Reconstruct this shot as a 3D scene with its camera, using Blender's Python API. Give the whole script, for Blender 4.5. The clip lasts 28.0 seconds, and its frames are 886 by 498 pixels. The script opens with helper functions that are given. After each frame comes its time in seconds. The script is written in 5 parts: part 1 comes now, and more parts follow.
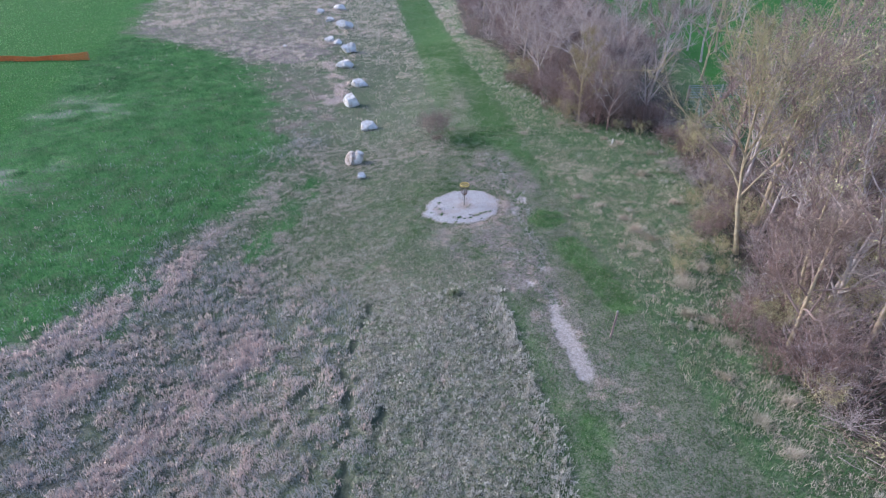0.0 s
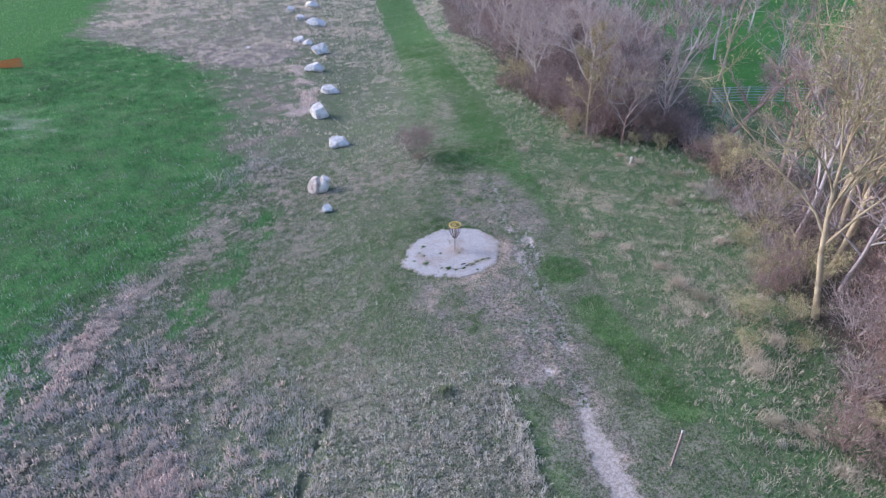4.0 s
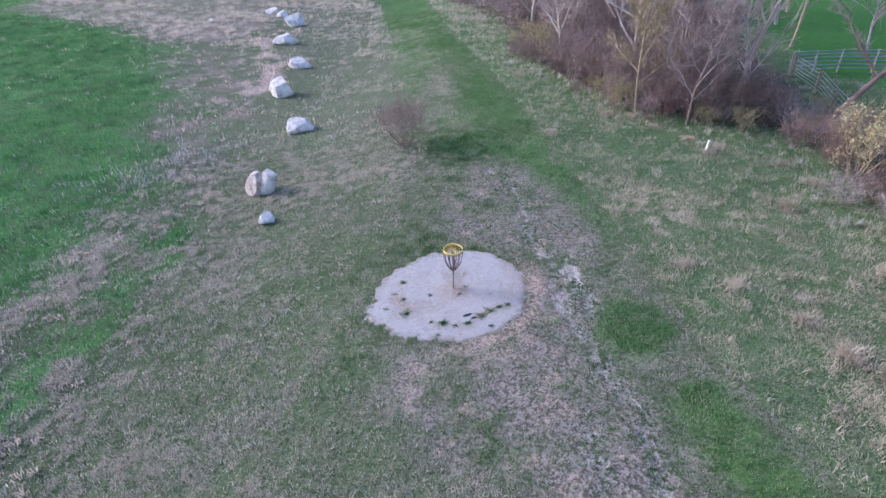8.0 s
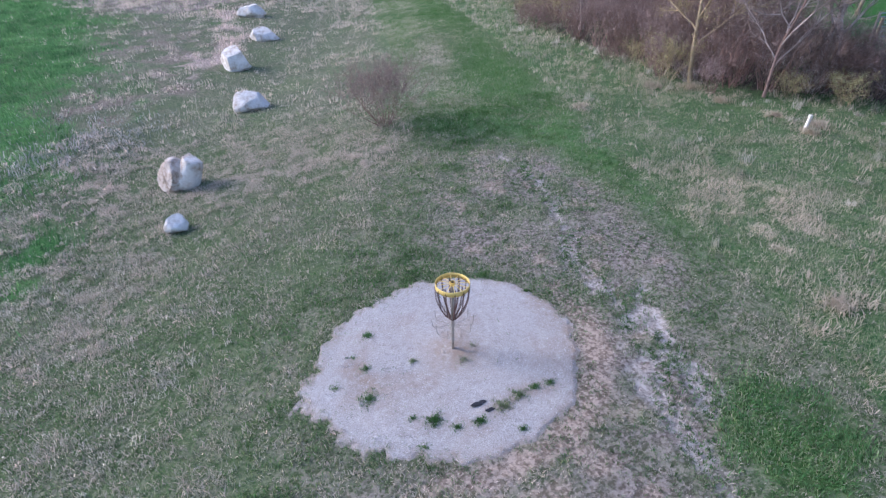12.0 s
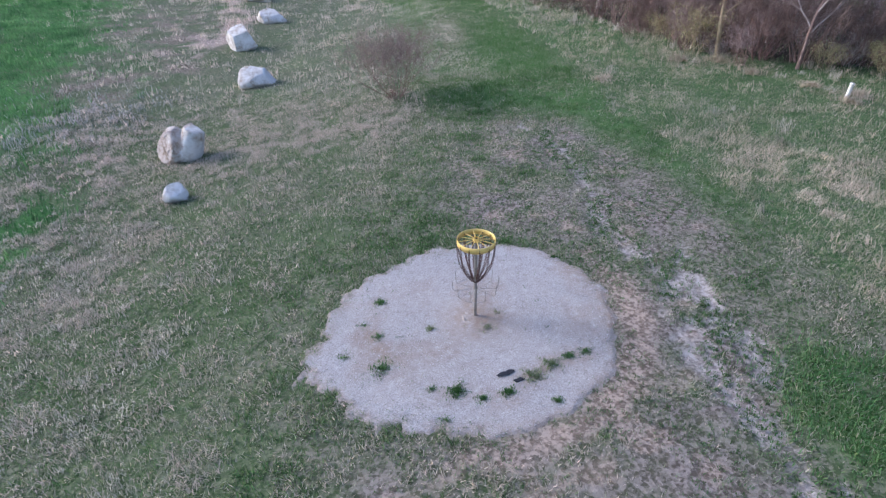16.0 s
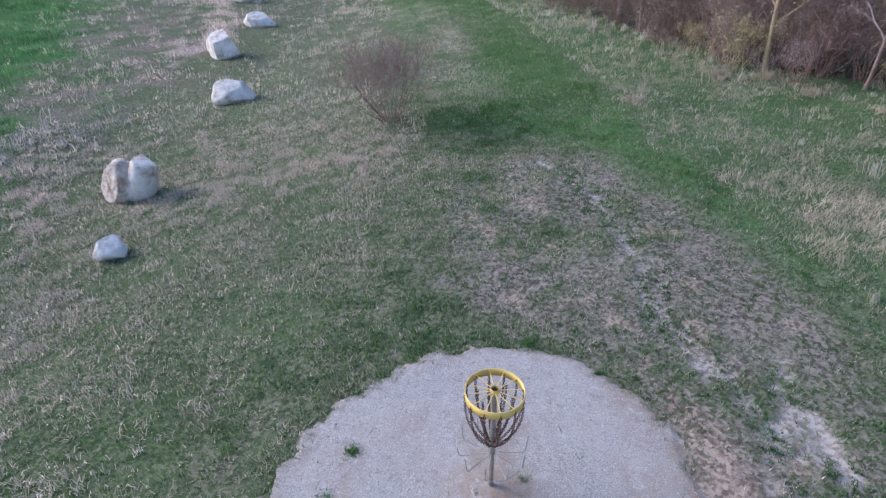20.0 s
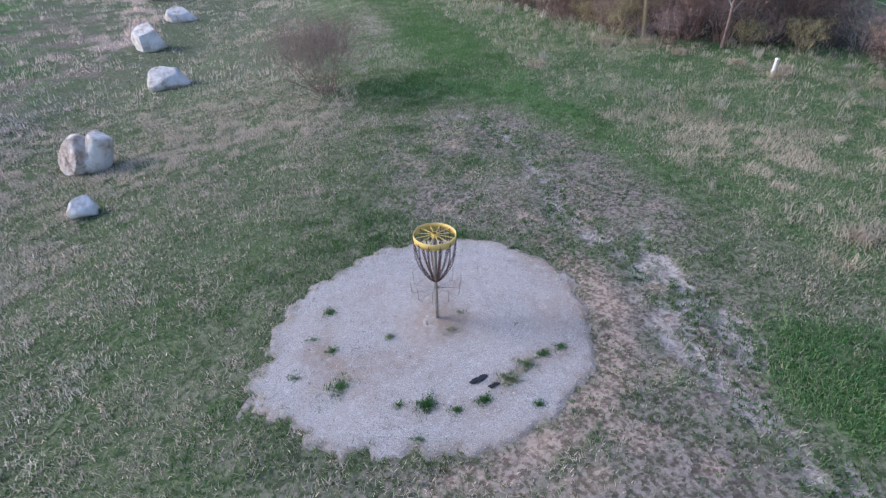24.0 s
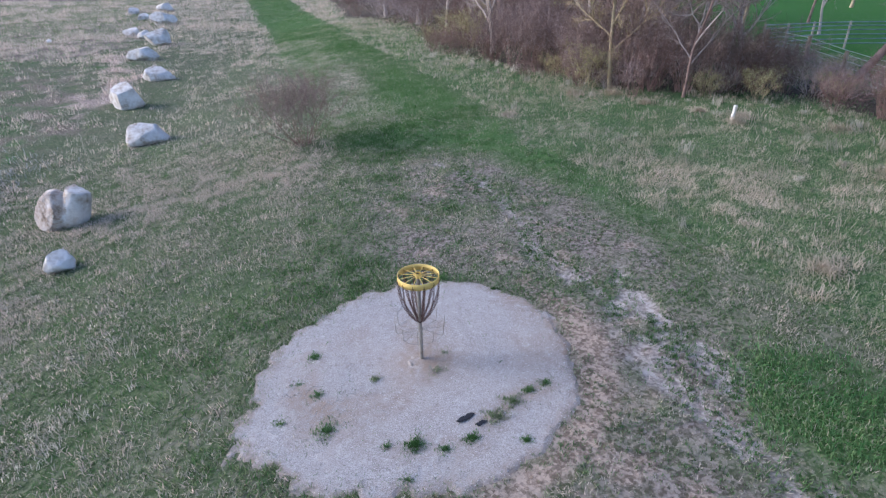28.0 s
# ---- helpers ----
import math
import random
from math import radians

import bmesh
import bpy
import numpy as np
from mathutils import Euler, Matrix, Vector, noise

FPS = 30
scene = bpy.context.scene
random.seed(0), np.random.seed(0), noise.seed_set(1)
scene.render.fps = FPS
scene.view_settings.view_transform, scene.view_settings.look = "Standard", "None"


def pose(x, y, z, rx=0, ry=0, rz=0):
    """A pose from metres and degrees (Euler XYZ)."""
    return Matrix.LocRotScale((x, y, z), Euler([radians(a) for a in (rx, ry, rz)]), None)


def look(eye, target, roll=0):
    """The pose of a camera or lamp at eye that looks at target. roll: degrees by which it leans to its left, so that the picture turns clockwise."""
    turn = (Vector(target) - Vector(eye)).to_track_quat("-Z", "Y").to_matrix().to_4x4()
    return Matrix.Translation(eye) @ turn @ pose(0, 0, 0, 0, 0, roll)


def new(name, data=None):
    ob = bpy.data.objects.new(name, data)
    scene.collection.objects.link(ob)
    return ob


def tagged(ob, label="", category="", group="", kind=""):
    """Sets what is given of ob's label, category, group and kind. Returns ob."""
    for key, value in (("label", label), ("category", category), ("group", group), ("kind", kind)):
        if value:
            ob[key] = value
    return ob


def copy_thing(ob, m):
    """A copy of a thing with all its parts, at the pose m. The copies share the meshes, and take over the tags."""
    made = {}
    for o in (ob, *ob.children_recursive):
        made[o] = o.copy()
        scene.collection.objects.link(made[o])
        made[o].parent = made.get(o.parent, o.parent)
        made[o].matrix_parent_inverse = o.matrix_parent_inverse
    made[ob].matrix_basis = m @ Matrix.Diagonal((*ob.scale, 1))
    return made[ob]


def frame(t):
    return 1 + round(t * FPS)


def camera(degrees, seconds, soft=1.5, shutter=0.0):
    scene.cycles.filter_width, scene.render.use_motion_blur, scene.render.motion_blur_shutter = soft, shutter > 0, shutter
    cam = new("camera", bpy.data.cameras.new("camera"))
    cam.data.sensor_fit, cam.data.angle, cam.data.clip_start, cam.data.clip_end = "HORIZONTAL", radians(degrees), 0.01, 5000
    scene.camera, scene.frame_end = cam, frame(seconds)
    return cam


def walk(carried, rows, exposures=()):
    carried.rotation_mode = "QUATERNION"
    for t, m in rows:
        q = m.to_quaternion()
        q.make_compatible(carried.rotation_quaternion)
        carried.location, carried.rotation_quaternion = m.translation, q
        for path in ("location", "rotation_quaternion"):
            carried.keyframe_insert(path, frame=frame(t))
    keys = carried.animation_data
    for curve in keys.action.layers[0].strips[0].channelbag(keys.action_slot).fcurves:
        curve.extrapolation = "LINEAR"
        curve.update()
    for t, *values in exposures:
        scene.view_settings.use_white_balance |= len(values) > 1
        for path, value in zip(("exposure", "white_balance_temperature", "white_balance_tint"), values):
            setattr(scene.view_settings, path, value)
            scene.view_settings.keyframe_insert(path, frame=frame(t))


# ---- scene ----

cam = camera(74.6, 28.0, soft=1.3)
PATH = [
    (0, (1.131, -28.606, 14.573), (0.995, -26.902, 13.535), 0.5),
    (0.5, (1.084, -28.318, 14.27), (0.944, -26.613, 13.233), 0.4),
    (1, (0.975, -27.899, 13.945), (0.833, -26.197, 12.904), 0.4),
    (1.5, (0.887, -27.221, 13.636), (0.766, -25.519, 12.593), 0.3),
    (2, (0.745, -26.221, 13.298), (0.726, -24.514, 12.257), 0.0),
    (2.5, (0.66, -25.103, 13.126), (0.609, -23.396, 12.084), 0.1),
    (3, (0.7, -24.019, 13.103), (0.61, -22.316, 12.059), 0.1),
    (3.5, (0.702, -22.856, 13.171), (0.61, -21.153, 12.126), 0.0),
    (4, (0.64, -21.458, 13.234), (0.548, -19.755, 12.189), 0.0),
    (4.5, (0.581, -19.87, 13.094), (0.488, -18.167, 12.05), -0.2),
    (6.5, (0.559, -14.689, 11.077), (0.453, -12.991, 10.025), -0.7),
    (7, (0.518, -13.732, 10.533), (0.415, -12.035, 9.48), -0.6),
    (7.5, (0.442, -12.97, 9.895), (0.344, -11.272, 8.843), -0.4),
    (8, (0.493, -12.617, 9.169), (0.39, -10.923, 8.111), -0.5),
    (8.5, (0.445, -12.43, 8.473), (0.345, -10.737, 7.413), -0.2),
    (9, (0.416, -11.834, 7.843), (0.317, -10.142, 6.783), -0.3),
    (9.5, (0.387, -11.116, 7.397), (0.287, -9.424, 6.336), -0.2),
    (10, (0.318, -10.135, 7.042), (0.221, -8.442, 5.982), -0.2),
    (10.5, (0.303, -8.914, 6.783), (0.206, -7.223, 5.719), -0.4),
    (11, (0.271, -7.761, 6.507), (0.181, -6.066, 5.45), -0.1),
    (11.5, (0.229, -7.048, 6.28), (0.145, -5.353, 5.222), -0.1),
    (12, (0.17, -6.853, 6.148), (0.09, -5.157, 5.09), -0.0),
    (12.5, (0.159, -6.77, 6.086), (0.076, -5.074, 5.03), -0.1),
    (14.5, (-0.02, -6.501, 5.785), (-0.116, -4.806, 4.729), -0.0),
    (15, (0.003, -6.494, 5.608), (-0.098, -4.802, 4.547), -0.2),
    (15.5, (-0.009, -6.493, 5.367), (-0.113, -4.8, 4.307), -0.2),
    (16, (-0.056, -6.42, 5.148), (-0.159, -4.726, 4.089), -0.1),
    (16.5, (-0.1, -6.0, 5.008), (-0.203, -4.307, 3.947), -0.1),
    (17, (-0.155, -5.136, 4.96), (-0.245, -3.446, 3.894), -0.3),
    (17.5, (-0.246, -4.186, 4.878), (-0.338, -2.491, 3.82), -0.0),
    (18, (-0.282, -3.698, 4.807), (-0.377, -2.003, 3.75), 0.1),
    (18.5, (-0.308, -3.629, 4.787), (-0.405, -1.935, 3.73), 0.2),
    (19, (-0.321, -3.59, 4.799), (-0.42, -1.895, 3.741), 0.2),
    (19.5, (-0.298, -3.531, 4.817), (-0.403, -1.836, 3.76), 0.2),
    (20, (-0.223, -3.485, 4.848), (-0.334, -1.793, 3.788), 0.1),
    (20.5, (-0.228, -3.479, 4.856), (-0.34, -1.786, 3.797), 0.2),
    (22.5, (-0.195, -4.543, 4.883), (-0.282, -2.852, 3.819), 0.1),
    (23, (-0.226, -5.036, 4.827), (-0.252, -3.342, 3.764), -0.0),
    (23.5, (-0.269, -5.522, 4.773), (-0.199, -3.829, 3.71), -0.1),
    (24, (-0.337, -5.806, 4.742), (-0.216, -4.116, 3.679), -0.2),
    (24.5, (-0.405, -5.91, 4.706), (-0.258, -4.22, 3.646), -0.2),
    (25, (-0.435, -5.962, 4.678), (-0.274, -4.274, 3.618), -0.3),
    (25.5, (-0.45, -5.985, 4.685), (-0.277, -4.298, 3.624), -0.3),
    (26, (-0.428, -5.99, 4.692), (-0.247, -4.304, 3.631), -0.4),
    (26.5, (-0.418, -5.984, 4.67), (-0.231, -4.299, 3.609), -0.4),
    (27, (-0.424, -5.998, 4.685), (-0.233, -4.313, 3.624), -0.4),
    (27.5, (-0.424, -5.988, 4.72), (-0.225, -4.271, 3.713), -0.4),
    (28, (-0.421, -5.998, 4.716), (-0.214, -4.23, 3.804), -0.4),
]
walk(cam, [(t, look(eye, target, roll)) for t, eye, target, roll in PATH], [(0.0, 1.18, 5690, 20), (8.0, 1.29, 5680, 25), (12.0, 1.25, 5780, 23), (16.0, 1.12, 5840, 21), (28.0, 1.04, 5860, 20)])

# ---- light: a bright overcast evening sky, the low sun behind thin cloud ----
world = bpy.data.worlds.new("sky")
scene.world = world
world.use_nodes = True
wt = world.node_tree
sky = wt.nodes.new("ShaderNodeTexSky")
sky.sky_type, sky.sun_disc = "NISHITA", False
sky.sun_elevation, sky.sun_rotation = radians(24), radians(-75)
sky.air_density, sky.dust_density, sky.ozone_density = 1.0, 1.2, 1.5
wt.links.new(sky.outputs["Color"], wt.nodes["Background"].inputs["Color"])
wt.nodes["Background"].inputs["Strength"].default_value = 0.14
sun = new("sun", bpy.data.lights.new("sun", "SUN"))
sun.data.energy, sun.data.angle, sun.data.color = 1.5, radians(22), (1.0, 0.96, 0.92)
sun.matrix_world = look((-9.2, 2.5, 5.0), (0, 0, 0))


# ---- small tools ----
def node_mat(name, rough=0.9, metal=0.0):
    m = bpy.data.materials.new(name)
    m.use_nodes = True
    p = m.node_tree.nodes["Principled BSDF"]
    p.inputs["Roughness"].default_value = rough
    p.inputs["Metallic"].default_value = metal
    p.inputs["Specular IOR Level"].default_value = 0.25
    return m, m.node_tree, p


def nd(nt, kind, **kw):
    n = nt.nodes.new(kind)
    for k, v in kw.items():
        n.inputs[k].default_value = v
    return n


def noise_fac(nt, vec, scale, detail=4.0, rough=0.6):
    n = nd(nt, "ShaderNodeTexNoise", Scale=scale, Detail=detail, Roughness=rough)
    nt.links.new(vec, n.inputs["Vector"])
    return n.outputs["Fac"]


def ramp(nt, fac, stops):
    r = nt.nodes.new("ShaderNodeValToRGB")
    e = r.color_ramp.elements
    while len(e) < len(stops):
        e.new(0.5)
    for el, (pos, col) in zip(e, stops):
        el.position, el.color = pos, (*col, 1.0)
    nt.links.new(fac, r.inputs["Fac"])
    return r.outputs["Color"]


def mix(nt, fac, a, b):
    m = nt.nodes.new("ShaderNodeMix")
    m.data_type = "RGBA"
    for sock, val in ((m.inputs["Factor"], fac), (m.inputs["A"], a), (m.inputs["B"], b)):
        if isinstance(val, (int, float)):
            sock.default_value = val
        elif isinstance(val, tuple):
            sock.default_value = (*val, 1.0)
        else:
            nt.links.new(val, sock)
    return m.outputs["Result"]


def remap(nt, fac, lo, hi, a=0.0, b=1.0):
    m = nd(nt, "ShaderNodeMapRange", **{"From Min": lo, "From Max": hi, "To Min": a, "To Max": b})
    nt.links.new(fac, m.inputs["Value"])
    return m.outputs["Result"]


def add_bump(nt, p, height, strength, dist):
    b = nd(nt, "ShaderNodeBump", Strength=strength, Distance=dist)
    nt.links.new(height, b.inputs["Height"])
    nt.links.new(b.outputs["Normal"], p.inputs["Normal"])


def mottled(name, stops, scale=3.0, fine=30.0, rough=0.9, metal=0.0, bump=0.4, dist=0.01, coords="Object"):
    """A surface whose colour wanders over the stops at two scales, with fine relief."""
    m, nt, p = node_mat(name, rough, metal)
    tc = nt.nodes.new("ShaderNodeTexCoord")
    v = tc.outputs[coords]
    big, small = noise_fac(nt, v, scale, 5), noise_fac(nt, v, fine, 3)
    a = nd(nt, "ShaderNodeMath")
    a.operation = "MULTIPLY_ADD"
    nt.links.new(small, a.inputs[0])
    a.inputs[1].default_value = 0.5
    nt.links.new(remap(nt, big, 0.3, 0.7, -0.1, 0.6), a.inputs[2])
    nt.links.new(ramp(nt, a.outputs["Value"], stops), p.inputs["Base Color"])
    if bump:
        add_bump(nt, p, small, bump, dist)
    return m


def vnoise(x, y, scale, seed=0):
    """Smooth value noise in 0..1 on arrays."""
    x, y = np.asarray(x, float) * scale, np.asarray(y, float) * scale
    ix, iy = np.floor(x).astype(np.int64), np.floor(y).astype(np.int64)
    fx, fy = x - ix, y - iy
    fx, fy = fx * fx * (3 - 2 * fx), fy * fy * (3 - 2 * fy)

    def h(a, b):
        n = (a * 374761393 + b * 668265263 + seed * 1442695041) & 0xFFFFFFFF
        n = ((n ^ (n >> 13)) * 1274126177) & 0xFFFFFFFF
        return ((n ^ (n >> 16)) & 0xFFFF) / 65535.0

    return (h(ix, iy) * (1 - fx) + h(ix + 1, iy) * fx) * (1 - fy) + (h(ix, iy + 1) * (1 - fx) + h(ix + 1, iy + 1) * fx) * fy


def fnoise(x, y, scale, seed=0):
    return 0.55 * vnoise(x, y, scale, seed) + 0.3 * vnoise(x, y, scale * 2.1, seed + 7) + 0.15 * vnoise(x, y, scale * 4.3, seed + 13)


def clumps(x, y, scale, seed=0):
    """Islands in 0..1 with soft edges."""
    return smooth(0.6 * fnoise(x, y, scale, seed) + 0.4 * vnoise(x, y, scale * 1.3, seed + 3), 0.4, 0.6)


def smooth(x, lo, hi):
    t = np.clip((np.asarray(x, float) - lo) / (hi - lo), 0, 1)
    return t * t * (3 - 2 * t)


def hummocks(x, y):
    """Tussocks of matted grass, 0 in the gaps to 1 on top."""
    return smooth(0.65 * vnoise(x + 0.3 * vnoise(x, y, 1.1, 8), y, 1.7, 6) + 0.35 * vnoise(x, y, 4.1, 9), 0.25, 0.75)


SLOPE_X = [-400, -60, -15, -10, -8, -5, -2, 0, 2, 5, 9, 14, 400]
SLOPE_Z = [-1.6, -1.4, -1.25, -1.22, -1.15, -0.65, -0.15, 0, 0.14, 0.3, 0.45, 0.5, 0.5]
_gx = np.arange(-400, 400.01, 0.25)
_gz = np.convolve(np.pad(np.interp(_gx, SLOPE_X, SLOPE_Z), 6, mode="edge"), np.ones(13) / 13, "valid")


def ground_z(x, y):
    """Height of the ground: a bank that falls to the field beside the trail."""
    x, y = np.asarray(x, float), np.asarray(y, float)
    away = smooth(np.hypot(x, y), 2.5, 6.0)
    lumps = np.exp(-(((x + 5.0) / 4.2) ** 2 + ((y + 15.0) / 5.5) ** 2))
    lumps = 0.1 * lumps + 0.04 * (1 - lumps) * smooth(-x - 0.3 * y, 5.5, 8.0) * smooth(-y, 0, 6) * smooth(x, -40, -20)
    return np.interp(x, _gx, _gz) + lumps * (hummocks(x, y) - 0.5) + away * (0.16 * (fnoise(x, y, 0.22, 3) - 0.5) + 0.05 * (vnoise(x, y, 1.1, 5) - 0.5))


def gz(x, y):
    return float(ground_z(x, y))


def inside(x, y, poly):
    """Signed distance to a polygon, positive inside."""
    x, y = np.asarray(x, float), np.asarray(y, float)
    d, odd = np.full(x.shape, 1e9), np.zeros(x.shape, bool)
    for (ax, ay), (bx, by) in zip(poly, poly[1:] + poly[:1]):
        ex, ey = bx - ax, by - ay
        t = np.clip(((x - ax) * ex + (y - ay) * ey) / (ex * ex + ey * ey), 0, 1)
        d = np.minimum(d, np.hypot(x - ax - t * ex, y - ay - t * ey))
        if ay != by:
            odd ^= ((ay > y) != (by > y)) & (x < ax + ex * (y - ay) / (by - ay))
    return np.where(odd, d, -d)


def along(x, y, line):
    """Distance to an open line."""
    x, y = np.asarray(x, float), np.asarray(y, float)
    d = np.full(x.shape, 1e9)
    for (ax, ay), (bx, by) in zip(line, line[1:]):
        ex, ey = bx - ax, by - ay
        t = np.clip(((x - ax) * ex + (y - ay) * ey) / (ex * ex + ey * ey), 0, 1)
        d = np.minimum(d, np.hypot(x - ax - t * ex, y - ay - t * ey))
    return d


# ---- the plan of the ground ----
TRAIL = [(9.5, -60), (5.8, -32), (4.6, -24), (3.9, -18), (3.7, -15.9), (2.9, -12.5), (1.85, -8.3), (1.2, -6.0), (-0.6, -4.6), (-2.9, -2.8), (-3.3, 0.5), (-2.6, 4), (-1.7, 9.8),
         (-3.3, 19), (-6.5, 35), (-16.4, 80.6), (-21, 104), (-14, 104), (-10.4, 81), (-1.25, 33), (2.6, 16), (4.6, 5), (5.7, -1.1), (7.4, -7.3),
         (8.2, -12.6), (9.1, -15.8), (10, -17.7), (12.4, -24), (15.5, -34), (22, -60)]
MOWN = [(-1.5, 9.6), (-3.3, 19), (-6.5, 35), (-16.4, 80.6), (-21, 104), (-14, 104), (-10.4, 81), (-1.25, 33), (2.6, 16), (4.6, 5.2), (5.6, -0.6), (4.9, -0.4), (3.9, 4.6), (2.4, 8.0), (0.6, 9.0)]
FIELD = [(-60, -34), (-18.5, -11.7), (-15.7, -8.2), (-15.3, -3.6), (-13.6, 0.4), (-12.8, 6.2), (-17.2, 17.8), (-23.5, 32.3), (-29.6, 38.3), (-43.5, 46.5), (-52, 48)]
LAWN = [(-68, 104), (-57, 74), (-44, 38.3), (-36, 12), (-40, -30), (-300, -40), (-300, 300), (-90, 300)]
TAN = [(-58, 78), (-47, 52), (-41, 45.5), (-29.6, 38.5), (-21, 35), (-17.5, 40), (-22, 62), (-34, 112), (-72, 112)]
WOOD = [(-12, 104), (-6.0, 79), (-2.7, 48), (1.5, 37), (4.1, 22), (6.2, 17.2), (7.6, 13.9), (9.3, 12.3), (11.5, 11.8), (13.6, 10.8), (13.4, 6), (12.9, 0), (12.6, -4), (11.6, -10.5), (12.0, -13),
        (13.1, -17), (15.4, -26), (19, -38), (27, -60), (52, -60), (32, -26), (27, 4), (17.5, 9.5), (15.4, 12), (16.8, 20), (18, 32), (16, 60), (8, 104)]
LAWN_EAST = [(19, 19.6), (24, 12), (34, -30), (300, -60), (300, 300), (20, 300), (16, 104), (20, 60), (21, 34)]
RUTS = [[(1.06, 7.6), (1.5, 7.0), (2.0, 5.65), (2.15, 3.7), (2.1, 2.6), (2.3, 1.85)], [(2.3, 1.85), (2.9, 0.9), (2.7, 0.3), (2.85, -0.6), (2.95, -1.4), (3.2, -2.5), (3.35, -3.2)],
        [(3.1, 1.7), (3.15, 1.0), (3.45, -0.5), (3.55, -1.2)], [(3.6, -2.85), (3.65, -3.85), (3.9, -4.4), (3.85, -6.0), (4.05, -8.0)], [(2.65, -4.4), (2.75, -5.05), (3.2, -7.5)]]
WORN = [(0.3, 9.0), (-0.3, 6.0), (-0.9, 3.2), (0.5, 2.2), (1.9, 1.0), (1.9, -1.0), (0.5, -2.1), (-1.6, -2.3), (-1.3, -4.6), (0.8, -6.0), (2.2, -9.0), (3.4, -13.0), (5.2, -18.0), (7.0, -30.0), (11.0, -30.0),
        (8.4, -18.0), (6.6, -13.0), (5.0, -9.0), (4.6, -5.0), (3.7, -3.0), (3.8, -1.0), (4.8, 1.0), (4.0, 4.4), (2.6, 7.6)]
STREAK = [(4.05, -8.0), (4.3, -10.2), (4.6, -11.6), (4.95, -13.0)]
STRAW_BANDS = [[(-21, -19), (-15.4, -10), (-14.2, -7.4), (-12.4, 3.6)], [(-11.3, -20), (-9.3, -14.7), (-8.0, -11.2)], [(-12.4, 20), (-13.5, 27), (-17, 35)], [(-16.8, -15.8), (-14, -14)]]
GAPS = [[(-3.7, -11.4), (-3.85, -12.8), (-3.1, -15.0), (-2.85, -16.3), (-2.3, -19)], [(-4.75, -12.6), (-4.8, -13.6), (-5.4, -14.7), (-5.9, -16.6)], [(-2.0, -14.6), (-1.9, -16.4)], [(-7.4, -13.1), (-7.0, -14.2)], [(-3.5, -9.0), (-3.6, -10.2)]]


def pad_edge(x, y):
    """How far inside the gravel pad a point lies, in metres."""
    x, y = np.asarray(x, float) + 0.08, np.asarray(y, float) - 0.05
    a = np.arctan2(y, x)
    r = 1.98 + 0.05 * np.cos(2 * a - 0.5) - 0.06 * np.sin(3 * a + 0.6) + 0.14 * np.exp(-(((a + 1.35) / 0.7) ** 2)) + 0.24 * np.exp(-(((a + 2.05) / 0.4) ** 2))
    tail = 0.3 * np.exp(-((np.angle(np.exp(1j * (a + 2.66)))) / 0.16) ** 2)
    ragged = 0.35 + 0.65 * smooth(-x, -0.4, 1.0)
    rough = 0.3 * (fnoise(x, y, 1.7, 21) - 0.5) + ragged * (0.34 * (fnoise(x, y, 5.0, 22) - 0.5) + 0.08 * (vnoise(x, y, 15.0, 23) - 0.5))
    return r + tail + rough - np.hypot(x, y)


